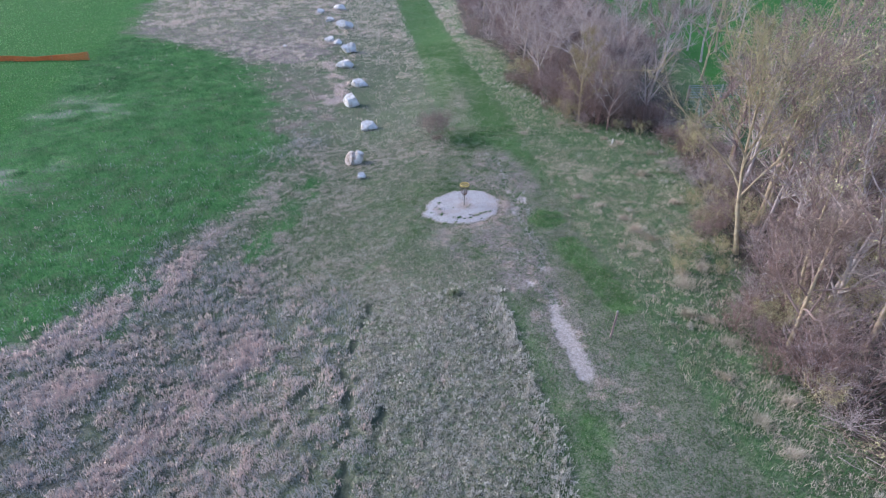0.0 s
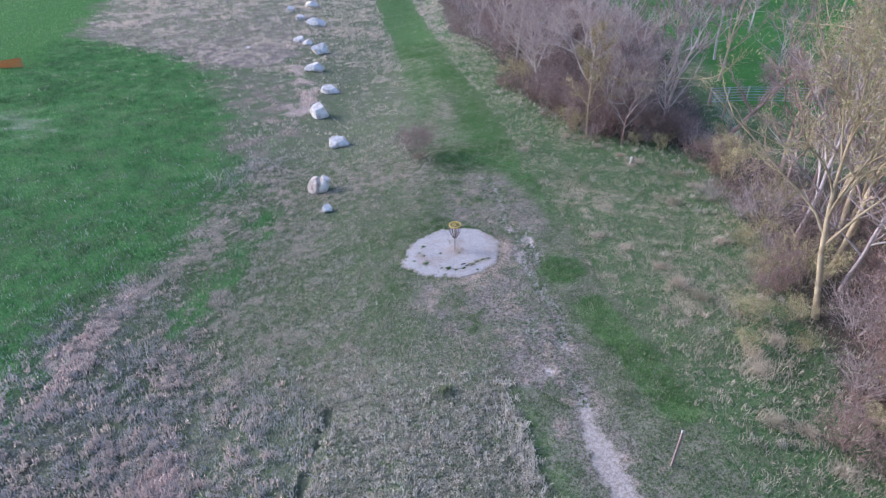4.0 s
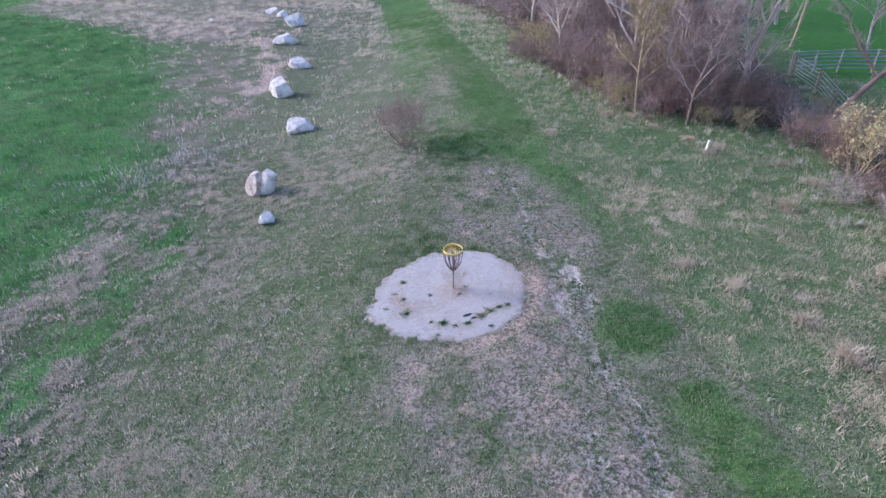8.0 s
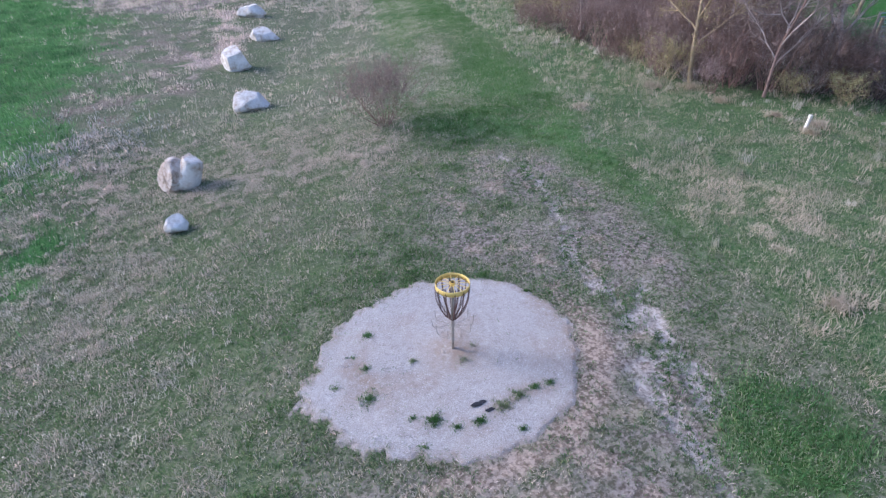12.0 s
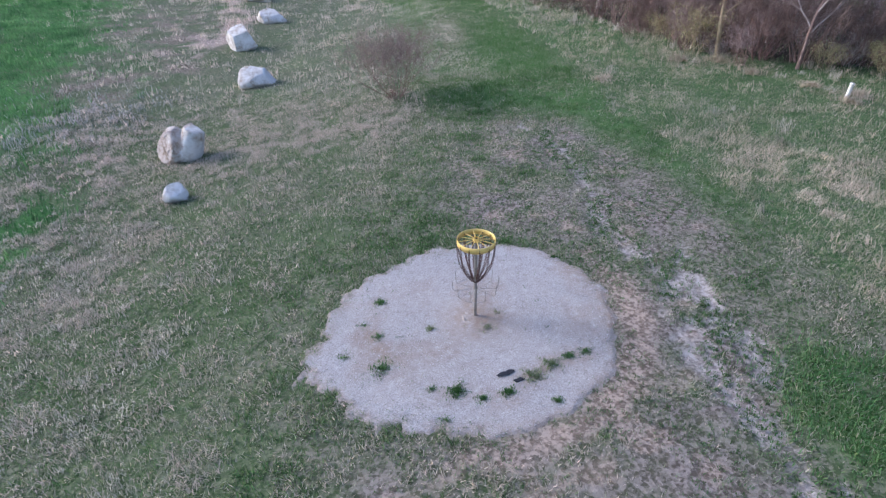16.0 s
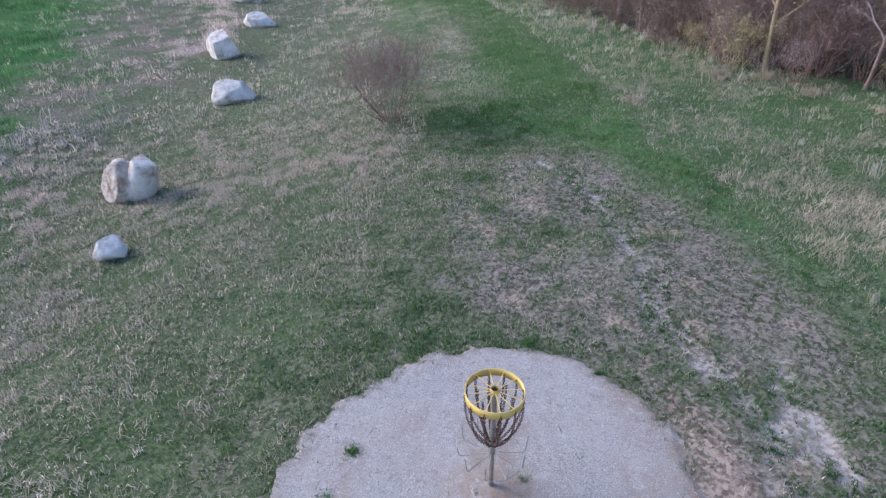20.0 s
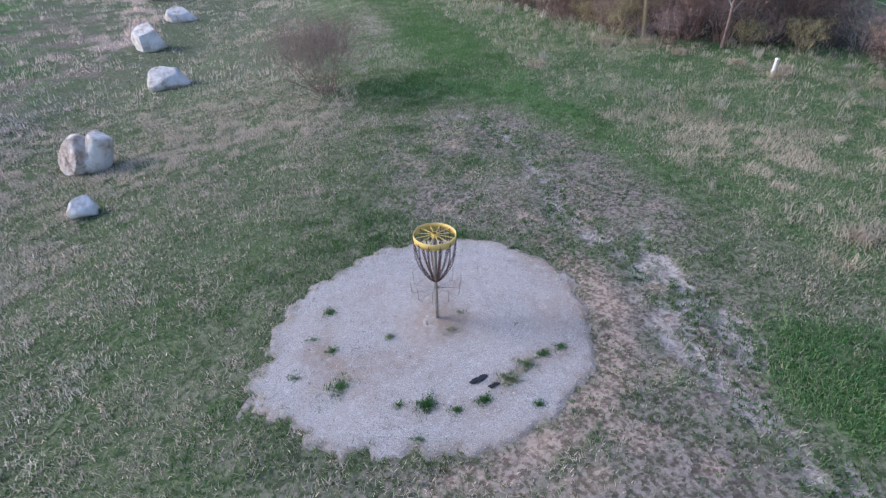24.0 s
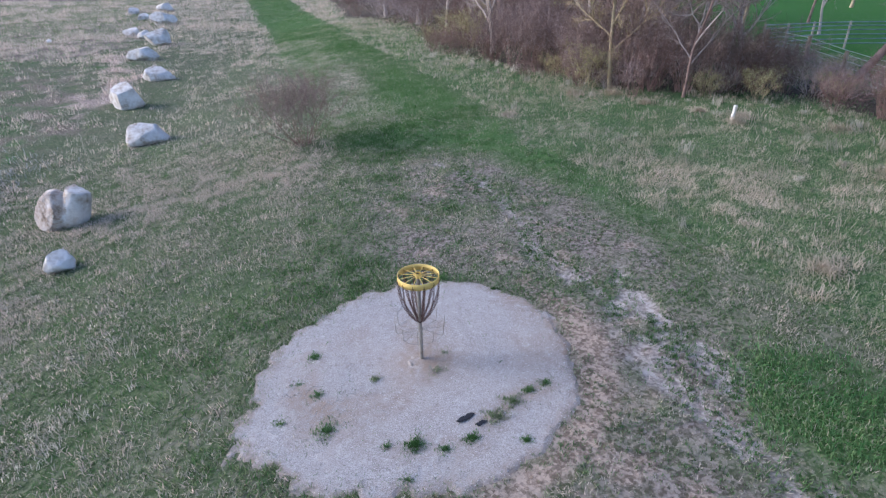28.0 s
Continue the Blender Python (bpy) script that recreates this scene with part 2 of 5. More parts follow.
def zones(x, y):
    """The ground's cover at a place: weights in 0..1."""
    wob = 1.6 * (fnoise(x, y, 0.35, 31) - 0.5) + 0.6 * (fnoise(x, y, 1.4, 32) - 0.5)
    z = {}
    z["trail"] = smooth(inside(x, y, TRAIL) + 0.3 * wob, -0.15, 0.35)
    z["mown"] = smooth(inside(x, y, MOWN) + 0.7 * wob, -0.9, 1.1)
    z["mown"] = z["mown"] * (1 - 0.7 * smooth(-y, -5.5, -1.0)) * (1 - 0.75 * np.exp(-(((x + 1.6) / 1.6) ** 2 + ((y - 19) / 7) ** 2)))
    patch = np.exp(-(((x - 4.35) / 0.95) ** 2 + ((y + 1.65) / 1.05) ** 2) ** 2)
    patch = np.maximum(patch, np.exp(-(along(x, y, [(5.2, -4.2), (6.2, -6.8), (6.9, -9.0)]) / 0.75) ** 4))
    patch = np.maximum(patch, 0.9 * np.exp(-(((x - 4.9) / 0.7) ** 2 + ((y + 15.9) / 1.1) ** 2) ** 2))
    patch = np.maximum(patch, 0.5 * np.exp(-(along(x, y, [(2.3, -8.5), (3.5, -13), (4.4, -18)]) / 0.5) ** 2))
    z["patch"] = np.clip(patch * (0.4 + 0.9 * fnoise(x, y, 2.2, 33)), 0, 1)
    z["field"] = smooth(inside(x, y, FIELD) + 3.6 * wob, -2.8, 2.2)
    lush = np.exp(-(along(x, y, [(-10.4, 4.5), (-9.9, 1.4), (-10.2, -2.5), (-11.5, -5)]) / 1.0) ** 2) + 0.3 * np.exp(-(along(x, y, [(-6.6, -13.2), (-5.4, -15.4)]) / 1.1) ** 2)
    z["field"] = np.maximum(z["field"], 0.85 * np.clip(1.3 * lush, 0, 1) * clumps(x, y, 1.1, 29))
    z["lawn"] = np.maximum(smooth(inside(x, y, LAWN) + 1.0 * wob, -1.5, 1.5), smooth(inside(x, y, LAWN_EAST), -1.5, 1.5))
    z["tan"] = smooth(inside(x, y, TAN) + 2.2 * wob, -0.8, 1.0)
    band = np.min([along(x, y, b) for b in STRAW_BANDS], axis=0)
    z["band"] = smooth(1.35 - band + 1.6 * wob, 0.0, 1.0) * smooth(fnoise(x, y, 0.5, 36), 0.3, 0.55)
    z["verge"] = (1 - z["trail"]) * smooth(x + 0.14 * np.maximum(y, 0), 2.2, 3.6)
    z["wood"] = smooth(inside(x, y, WOOD) + 0.5 * wob, -0.6, 0.8)
    z["sand"] = smooth(0.52 - along(x, y, STREAK) - 0.09 * np.clip(y + 11, 0, 4) + 0.5 * (fnoise(x, 0.6 * y, 2.4, 34) - 0.5) + 0.25 * (vnoise(x, y, 8.0, 40) - 0.5), 0.0, 0.3)
    rut = np.min([along(x, y, r) for r in RUTS], axis=0)
    z["rut"] = np.maximum(smooth(fnoise(x, y, 0.9, 28), 0.36, 0.52), 0.8 * smooth(y, 1.2, 2.4)) * smooth(0.24 - rut + 0.65 * (fnoise(1.7 * x + 0.4 * y, 0.6 * y, 2.6, 35) - 0.5) + 0.4 * (vnoise(x, y, 9.0, 39) - 0.5) + 0.04, 0.0, 0.32) * (0.75 + 0.25 * smooth(vnoise(x, y, 6.0, 50), 0.3, 0.6))
    worn = smooth(inside(x, y, WORN) + 0.7 * wob, -0.5, 0.9)
    ring = np.exp(-((pad_edge(x, y) + 0.22) / (0.2 + 0.12 * vnoise(x, y, 1.2, 24))) ** 2) * smooth(x - 0.5 * y, 0.5, 1.8)
    z["bare"] = np.clip(worn * (-1.25 + 2.1 * fnoise(x, y, 0.9, 37) + 1.6 * fnoise(x, y, 3.0, 30)) + ring, 0, 1) * (1 - z["mown"]) * (1 - 0.55 * smooth(-y, 8, 14))
    z["soil"] = np.clip(ring * (0.4 + fnoise(x, y, 3.0, 25)) + 0.6 * worn * smooth(fnoise(x, y, 2.4, 27), 0.58, 0.7), 0, 1) * (1 - z["mown"])
    z["pad"] = smooth(pad_edge(x, y), -0.05, 0.12)
    z["grey"] = 0.75 * smooth(fnoise(x, y, 0.5, 45), 0.38, 0.62) * np.clip(np.exp(-(((x + 33) / 6) ** 2 + ((y - 17) / 4) ** 2)) + np.exp(-(((x + 30) / 3.5) ** 2 + ((y - 4) / 3) ** 2)), 0, 1)
    beyond = smooth(-6.8 - 0.25 * (y - 5) - x, -0.5, 2.5) * smooth(y, 2, 9)
    open_land = (1 - z["field"]) * (1 - z["wood"]) * (1 - z["lawn"])
    z["rough"] = np.clip(beyond * clumps(x, y, 0.9, 46) * (0.5 + 0.5 * clumps(x, y, 0.22, 49)) + 0.45 * smooth(-y, 7.5, 10) * smooth(-x - 0.3 * y, 5.5, 8.5) * clumps(x, y, 0.9, 47), 0, 1)
    z["straw"] = 0.8 * smooth(-y, 5.0, 8.0) * smooth(x + 0.3 * y, -8.5, -5.0) * open_land * (1 - z["trail"]) * (1 - z["verge"])
    beside = smooth(-x - 0.2 * y, 0.9, 2.2) * (1 - smooth(np.hypot(x, y), 4.0, 6.0)) * (1 - z["pad"])
    z["green"] = np.clip(0.9 * z["verge"] * smooth(-y, 2, 8) * (0.3 + 0.7 * clumps(x, y, 0.8, 42)) + 0.6 * clumps(x, y, 0.9, 48) * (1 - z["trail"]) * (1 - z["straw"]) * (1 - 0.7 * z["verge"]) * (1 - 0.6 * z["rough"]) * (1 - z["tan"]) * smooth(y, -16, -8) + beside * (0.25 + 0.6 * clumps(x, y, 1.6, 43)), 0, 1) * (1 - z["rut"])
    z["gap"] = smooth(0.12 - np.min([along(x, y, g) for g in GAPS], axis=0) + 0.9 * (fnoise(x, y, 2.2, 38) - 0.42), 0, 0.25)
    return z


def mesh_np(name, verts, faces):
    """A mesh from arrays; all faces have the same number of corners."""
    verts, faces = np.asarray(verts, np.float32), np.asarray(faces, np.int32)
    me = bpy.data.meshes.new(name)
    n, k = faces.shape
    me.vertices.add(len(verts))
    me.vertices.foreach_set("co", verts.ravel())
    me.loops.add(n * k)
    me.loops.foreach_set("vertex_index", faces.ravel())
    me.polygons.add(n)
    me.polygons.foreach_set("loop_start", np.arange(0, n * k, k, dtype=np.int32))
    me.polygons.foreach_set("loop_total", np.full(n, k, np.int32))
    me.update(calc_edges=True)
    return me


def attr(me, name, values):
    me.attributes.new(name, "FLOAT", "POINT").data.foreach_set("value", np.asarray(values, np.float32))


def put(name, me, material, parent=None, label="", shade=False):
    ob = new(name, me)
    if material:
        me.materials.append(material)
    if shade:
        me.polygons.foreach_set("use_smooth", np.ones(len(me.polygons), bool))
    if parent:
        ob.parent = parent
    if label:
        tagged(ob, label)
    return ob


def part(name, bm, material, parent, label="", shade=False):
    me = bpy.data.meshes.new(name)
    bm.to_mesh(me)
    bm.free()
    return put(name, me, material, parent, label, shade)


def tubes(paths, sides=5, caps=True):
    """Tapered tubes along paths [(points, radii), ...] as arrays of verts and quads."""
    vs, fs, n0 = [], [], 0
    ring = np.linspace(0, 2 * np.pi, sides, endpoint=False)
    for pts, rad in paths:
        pts, rad = np.asarray(pts, float), np.asarray(rad, float)
        tan = np.gradient(pts, axis=0)
        tan /= np.linalg.norm(tan, axis=1)[:, None] + 1e-9
        ref = np.array((0.0, 0.0, 1.0)) if abs(tan[0][2]) < 0.9 else np.array((1.0, 0.0, 0.0))
        u = np.cross(tan, ref)
        u /= np.linalg.norm(u, axis=1)[:, None] + 1e-9
        w = np.cross(tan, u)
        v = pts[:, None] + rad[:, None, None] * (np.cos(ring)[None, :, None] * u[:, None] + np.sin(ring)[None, :, None] * w[:, None])
        vs.append(v.reshape(-1, 3))
        k = len(pts)
        i, j = np.meshgrid(np.arange(k - 1), np.arange(sides), indexing="ij")
        j2 = (j + 1) % sides
        fs.append((n0 + np.stack([i * sides + j, i * sides + j2, (i + 1) * sides + j2, (i + 1) * sides + j], -1)).reshape(-1, 4))
        n0 += k * sides
    return np.concatenate(vs), np.concatenate(fs)


def tube_part(name, paths, material, parent, label="", sides=6):
    return put(name, mesh_np(name, *tubes(paths, sides)), material, parent, label, True)


# ---- materials ----
def blade_material(name, stops):
    m, nt, p = node_mat(name, 0.8)
    p.inputs["Specular IOR Level"].default_value = 0.2
    a = nt.nodes.new("ShaderNodeAttribute")
    a.attribute_name = "tone"
    col = ramp(nt, a.outputs["Fac"], stops)
    nt.links.new(col, p.inputs["Base Color"])
    tr = nt.nodes.new("ShaderNodeBsdfTranslucent")
    nt.links.new(col, tr.inputs["Color"])
    ms = nt.nodes.new("ShaderNodeMixShader")
    ms.inputs["Fac"].default_value = 0.5
    nt.links.new(p.outputs["BSDF"], ms.inputs[1])
    nt.links.new(tr.outputs["BSDF"], ms.inputs[2])
    nt.links.new(ms.outputs["Shader"], nt.nodes["Material Output"].inputs["Surface"])
    return m


GRASS = blade_material("grass_blades", [(0.0, (0.05, 0.115, 0.03)), (0.22, (0.1, 0.225, 0.075)), (0.42, (0.215, 0.275, 0.135)), (0.6, (0.42, 0.4, 0.32)), (0.8, (0.64, 0.56, 0.46)), (1.0, (0.8, 0.64, 0.55))])
GOLD = blade_material("green_and_golden_blades", [(0.0, (0.04, 0.1, 0.035)), (0.22, (0.105, 0.245, 0.085)), (0.42, (0.22, 0.3, 0.145)), (0.6, (0.42, 0.4, 0.28)), (0.8, (0.66, 0.57, 0.44)), (1.0, (0.8, 0.67, 0.54))])
CREAM = blade_material("cream_straw_blades", [(0.0, (0.05, 0.09, 0.04)), (0.3, (0.16, 0.21, 0.11)), (0.5, (0.34, 0.35, 0.25)), (0.75, (0.66, 0.61, 0.5)), (1.0, (0.86, 0.8, 0.69))])
LUSH = blade_material("lush_green_blades", [(0.0, (0.035, 0.1, 0.035)), (0.3, (0.085, 0.22, 0.075)), (0.6, (0.155, 0.33, 0.115)), (0.85, (0.26, 0.38, 0.17)), (1.0, (0.5, 0.47, 0.33))])
MAT = blade_material("grey_matted_blades", [(0.0, (0.055, 0.085, 0.06)), (0.22, (0.12, 0.155, 0.11)), (0.42, (0.23, 0.26, 0.225)), (0.6, (0.4, 0.41, 0.385)), (0.8, (0.62, 0.57, 0.53)), (1.0, (0.8, 0.63, 0.54))])


def ground_material():
    m, nt, p = node_mat("ground", 0.95)
    p.inputs["Specular IOR Level"].default_value = 0.04
    tc = nt.nodes.new("ShaderNodeTexCoord")
    v = tc.outputs["Object"]
    n_big, n_mid, n_fine = noise_fac(nt, v, 0.5, 5), noise_fac(nt, v, 3.4, 8, 0.75), noise_fac(nt, v, 17.0, 6, 0.75)
    cell = nd(nt, "ShaderNodeTexVoronoi", Scale=26.0)
    nt.links.new(v, cell.inputs["Vector"])
    grain = nd(nt, "ShaderNodeMath")
    grain.operation = "MULTIPLY_ADD"
    nt.links.new(remap(nt, cell.outputs["Color"], 0.0, 1.0, -0.16, 0.16), grain.inputs[0])
    grain.inputs[1].default_value = 1.0
    nt.links.new(noise_fac(nt, v, 9.0, 8, 0.75), grain.inputs[2])
    n_tex = grain.outputs["Value"]
    col = mix(nt, remap(nt, n_tex, 0.4, 0.62), (0.035, 0.06, 0.026), (0.19, 0.2, 0.13))
    col = mix(nt, remap(nt, n_mid, 0.48, 0.64, 0, 0.6), col, (0.16, 0.14, 0.105))
    def cover(name, a, b, noise, sharp=0.25):
        at = nt.nodes.new("ShaderNodeAttribute")
        at.attribute_name = name
        s = nd(nt, "ShaderNodeMath")
        s.operation = "ADD"
        nt.links.new(at.outputs["Fac"], s.inputs[0])
        nt.links.new(remap(nt, noise, 0.25, 0.75, -0.4, 0.4), s.inputs[1])
        return remap(nt, s.outputs["Value"], 0.5 - sharp, 0.5 + sharp), mix(nt, remap(nt, n_tex, 0.39, 0.61), a, b)
    layers = [("rough", (0.08, 0.07, 0.05), (0.29, 0.24, 0.195), n_mid, 0.35), ("straw", (0.08, 0.085, 0.05), (0.36, 0.33, 0.25), n_mid, 0.4), ("verge", (0.04, 0.095, 0.035), (0.14, 0.195, 0.09), n_mid, 0.35), ("trail", (0.055, 0.085, 0.036), (0.2, 0.19, 0.14), n_mid, 0.5), ("field", (0.035, 0.12, 0.03), (0.095, 0.225, 0.07), n_big, 0.35),
              ("green", (0.05, 0.085, 0.035), (0.13, 0.16, 0.085), n_mid, 0.4), ("grey", (0.22, 0.21, 0.18), (0.36, 0.33, 0.28), n_mid, 0.4), ("tan", (0.16, 0.12, 0.12), (0.31, 0.235, 0.225), n_mid, 0.35), ("band", (0.17, 0.135, 0.11), (0.5, 0.4, 0.345), n_mid, 0.3),
              ("lawn", (0.03, 0.12, 0.02), (0.045, 0.15, 0.03), n_big, 0.3), ("bare", (0.1, 0.085, 0.068), (0.29, 0.25, 0.22), n_mid, 0.5), ("soil", (0.17, 0.13, 0.1), (0.42, 0.335, 0.265), n_fine, 0.4), ("mown", (0.05, 0.12, 0.035), (0.1, 0.17, 0.065), n_mid, 0.4),
              ("patch", (0.055, 0.125, 0.035), (0.12, 0.19, 0.07), n_mid, 0.4), ("rut", (0.25, 0.215, 0.19), (0.47, 0.425, 0.385), n_fine, 0.4), ("sand", (0.28, 0.24, 0.205), (0.43, 0.385, 0.34), n_fine, 0.35),
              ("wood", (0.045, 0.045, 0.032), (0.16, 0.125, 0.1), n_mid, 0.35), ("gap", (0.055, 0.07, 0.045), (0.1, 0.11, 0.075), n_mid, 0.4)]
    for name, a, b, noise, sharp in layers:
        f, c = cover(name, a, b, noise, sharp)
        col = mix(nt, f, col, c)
    nt.links.new(col, p.inputs["Base Color"])
    add_bump(nt, p, n_fine, 0.6, 0.03)
    return m


STONE = mottled("limestone", [(0.0, (0.14, 0.115, 0.09)), (0.14, (0.34, 0.27, 0.21)), (0.3, (0.5, 0.45, 0.39)), (0.55, (0.66, 0.63, 0.59)), (1.0, (0.8, 0.78, 0.75))], 2.6, 11.0, 0.9, 0, 0.7, 0.03)
TAN_STONE = mottled("tan_limestone", [(0.0, (0.12, 0.095, 0.07)), (0.3, (0.36, 0.28, 0.22)), (0.5, (0.54, 0.45, 0.38)), (1.0, (0.7, 0.65, 0.6))], 5.0, 14.0, 0.92, 0, 1.0, 0.06)


def gravel_material():
    m, nt, p = node_mat("gravel", 0.95)
    v = nt.nodes.new("ShaderNodeTexCoord").outputs["Object"]
    big, mid, fine = noise_fac(nt, v, 1.1, 5), noise_fac(nt, v, 9.0, 6, 0.7), noise_fac(nt, v, 70.0, 4, 0.7)
    col = mix(nt, remap(nt, fine, 0.36, 0.64), (0.24, 0.223, 0.21), (0.5, 0.485, 0.47))
    col = mix(nt, remap(nt, big, 0.45, 0.7, 0, 0.45), col, (0.39, 0.36, 0.33))
    col = mix(nt, remap(nt, mid, 0.56, 0.7, 0, 0.65), col, (0.23, 0.205, 0.175))
    col = mix(nt, remap(nt, mid, 0.44, 0.28, 0, 0.5), col, (0.6, 0.59, 0.58))
    at = nt.nodes.new("ShaderNodeAttribute")
    at.attribute_name = "soil"
    sm = nd(nt, "ShaderNodeMath")
    sm.operation = "MULTIPLY"
    nt.links.new(at.outputs["Fac"], sm.inputs[0])
    nt.links.new(remap(nt, mid, 0.33, 0.6, 0.35, 1.0), sm.inputs[1])
    col = mix(nt, sm.outputs["Value"], col, mix(nt, fine, (0.18, 0.135, 0.1), (0.37, 0.285, 0.22)))
    nt.links.new(col, p.inputs["Base Color"])
    add_bump(nt, p, fine, 0.8, 0.012)
    return m


GRAVEL = gravel_material()
PEBBLE, _nt, _p = node_mat("pebble", 0.9)
_gi = _nt.nodes.new("ShaderNodeNewGeometry")
_nt.links.new(ramp(_nt, _gi.outputs["Random Per Island"], [(0.0, (0.2, 0.17, 0.15)), (0.35, (0.38, 0.36, 0.34)), (1.0, (0.62, 0.61, 0.61))]), _p.inputs["Base Color"])
YELLOW = mottled("yellow_paint", [(0.0, (0.52, 0.35, 0.1)), (0.3, (0.7, 0.5, 0.14)), (1.0, (0.8, 0.6, 0.2))], 6.0, 40.0, 0.45, 0, 0.1, 0.002)
GALV = mottled("galvanised_steel", [(0.0, (0.18, 0.15, 0.12)), (0.4, (0.36, 0.33, 0.29)), (1.0, (0.5, 0.48, 0.45))], 9.0, 60.0, 0.5, 0.6, 0.1, 0.002)
RUST = mottled("rusted_chain", [(0.0, (0.06, 0.035, 0.03)), (0.5, (0.15, 0.09, 0.075)), (1.0, (0.26, 0.19, 0.17))], 12.0, 80.0, 0.6, 0.5, 0.2, 0.002)
CONCRETE = mottled("concrete", [(0.0, (0.27, 0.23, 0.19)), (0.5, (0.4, 0.355, 0.31)), (1.0, (0.52, 0.48, 0.43))], 5.0, 50.0, 0.95, 0, 0.5, 0.006)
PIPE = mottled("white_plastic", [(0.0, (0.6, 0.56, 0.48)), (0.4, (0.74, 0.72, 0.66)), (1.0, (0.8, 0.78, 0.73))], 4.0, 30.0, 0.5, 0, 0.05, 0.002)
TIMBER = mottled("weathered_timber", [(0.0, (0.16, 0.12, 0.08)), (0.4, (0.3, 0.24, 0.17)), (1.0, (0.46, 0.4, 0.31))], 5.0, 45.0, 0.9, 0, 0.5, 0.006)
RAIL = mottled("blue_grey_rail", [(0.0, (0.13, 0.16, 0.2)), (0.5, (0.24, 0.29, 0.36)), (1.0, (0.36, 0.41, 0.47))], 3.0, 20.0, 0.5, 0.2, 0.1, 0.003)
WIRE = mottled("pale_wire", [(0.0, (0.4, 0.46, 0.43)), (1.0, (0.6, 0.66, 0.63))], 6.0, 40.0, 0.45, 0.3, 0.0)
NETTING = mottled("orange_netting", [(0.0, (0.5, 0.12, 0.03)), (0.5, (0.68, 0.19, 0.05)), (1.0, (0.75, 0.26, 0.09))], 0.6, 8.0, 0.6, 0, 0.2, 0.02)
LITTER = mottled("black_scrap", [(0.0, (0.012, 0.013, 0.016)), (1.0, (0.04, 0.042, 0.05))], 8.0, 50.0, 0.7, 0, 0.3, 0.005)
BARK = {
    "tan": mottled("tan_bark", [(0.0, (0.2, 0.16, 0.1)), (0.4, (0.37, 0.3, 0.19)), (1.0, (0.52, 0.44, 0.3))], 3.0, 26.0, 0.95, 0, 0.6, 0.015),
    "grey": mottled("grey_bark", [(0.0, (0.25, 0.2, 0.19)), (0.4, (0.43, 0.37, 0.35)), (1.0, (0.6, 0.54, 0.51))], 3.0, 26.0, 0.95, 0, 0.6, 0.015),
    "pale": mottled("pale_bark", [(0.0, (0.27, 0.21, 0.18)), (0.4, (0.47, 0.4, 0.36)), (1.0, (0.66, 0.59, 0.54))], 2.0, 20.0, 0.9, 0, 0.5, 0.012),
    "brown": mottled("brown_bark", [(0.0, (0.12, 0.08, 0.068)), (0.4, (0.24, 0.165, 0.14)), (1.0, (0.38, 0.28, 0.245))], 3.0, 26.0, 0.95, 0, 0.6, 0.015),
    "haze": mottled("pale_brown_stems", [(0.0, (0.14, 0.09, 0.08)), (0.4, (0.25, 0.18, 0.16)), (1.0, (0.36, 0.28, 0.25))], 2.0, 20.0, 0.9, 0, 0.3, 0.01),
    "red": mottled("red_brown_stems", [(0.0, (0.1, 0.06, 0.052)), (0.4, (0.19, 0.115, 0.1)), (1.0, (0.32, 0.215, 0.19))], 2.0, 20.0, 0.9, 0, 0.3, 0.01),
}


def twig_material(name, a, b, c):
    m, nt, p = node_mat(name, 0.9)
    g = nt.nodes.new("ShaderNodeNewGeometry")
    oi = nt.nodes.new("ShaderNodeObjectInfo")
    dim = [tuple(q * v for q, v in zip((0.74, 0.7, 0.64), col)) for col in (a, b, c)]
    lit = [tuple(min(q * v, 0.8) for q, v in zip((1.25, 1.2, 1.18), col)) for col in (a, b, c)]
    fine = [ramp(nt, g.outputs["Random Per Island"], [(0.0, x), (0.5, y), (1.0, z)]) for x, y, z in (dim, lit)]
    nt.links.new(mix(nt, oi.outputs["Random"], fine[0], fine[1]), p.inputs["Base Color"])
    return m


TWIG = {
    "tan": twig_material("tan_twigs", (0.19, 0.145, 0.085), (0.33, 0.27, 0.165), (0.5, 0.42, 0.27)),
    "grey": twig_material("grey_twigs", (0.18, 0.14, 0.135), (0.3, 0.25, 0.245), (0.48, 0.42, 0.41)),
    "pale": twig_material("pale_twigs", (0.25, 0.2, 0.18), (0.38, 0.31, 0.28), (0.5, 0.42, 0.38)),
    "brown": twig_material("brown_twigs", (0.13, 0.098, 0.092), (0.25, 0.195, 0.188), (0.46, 0.385, 0.37)),
    "haze": twig_material("pale_brown_twigs", (0.2, 0.15, 0.125), (0.34, 0.265, 0.23), (0.52, 0.43, 0.375)),
    "red": twig_material("red_brown_twigs", (0.12, 0.08, 0.07), (0.23, 0.165, 0.148), (0.42, 0.32, 0.29)),
}
BUDS = twig_material("opening_buds", (0.3, 0.34, 0.15), (0.45, 0.47, 0.23), (0.58, 0.56, 0.33))


# ---- ground ----
def lines(*spans):
    """Grid lines over joined spans (from, to, step), then ever wider to the horizon."""
    mid = np.concatenate([np.arange(a, b - d / 2, d) for a, b, d in spans] + [[spans[-1][1]]])
    grow = np.cumsum(0.3 * 1.12 ** np.arange(1, 62))
    return np.concatenate([(mid[0] - grow)[::-1], mid, mid[-1] + grow])


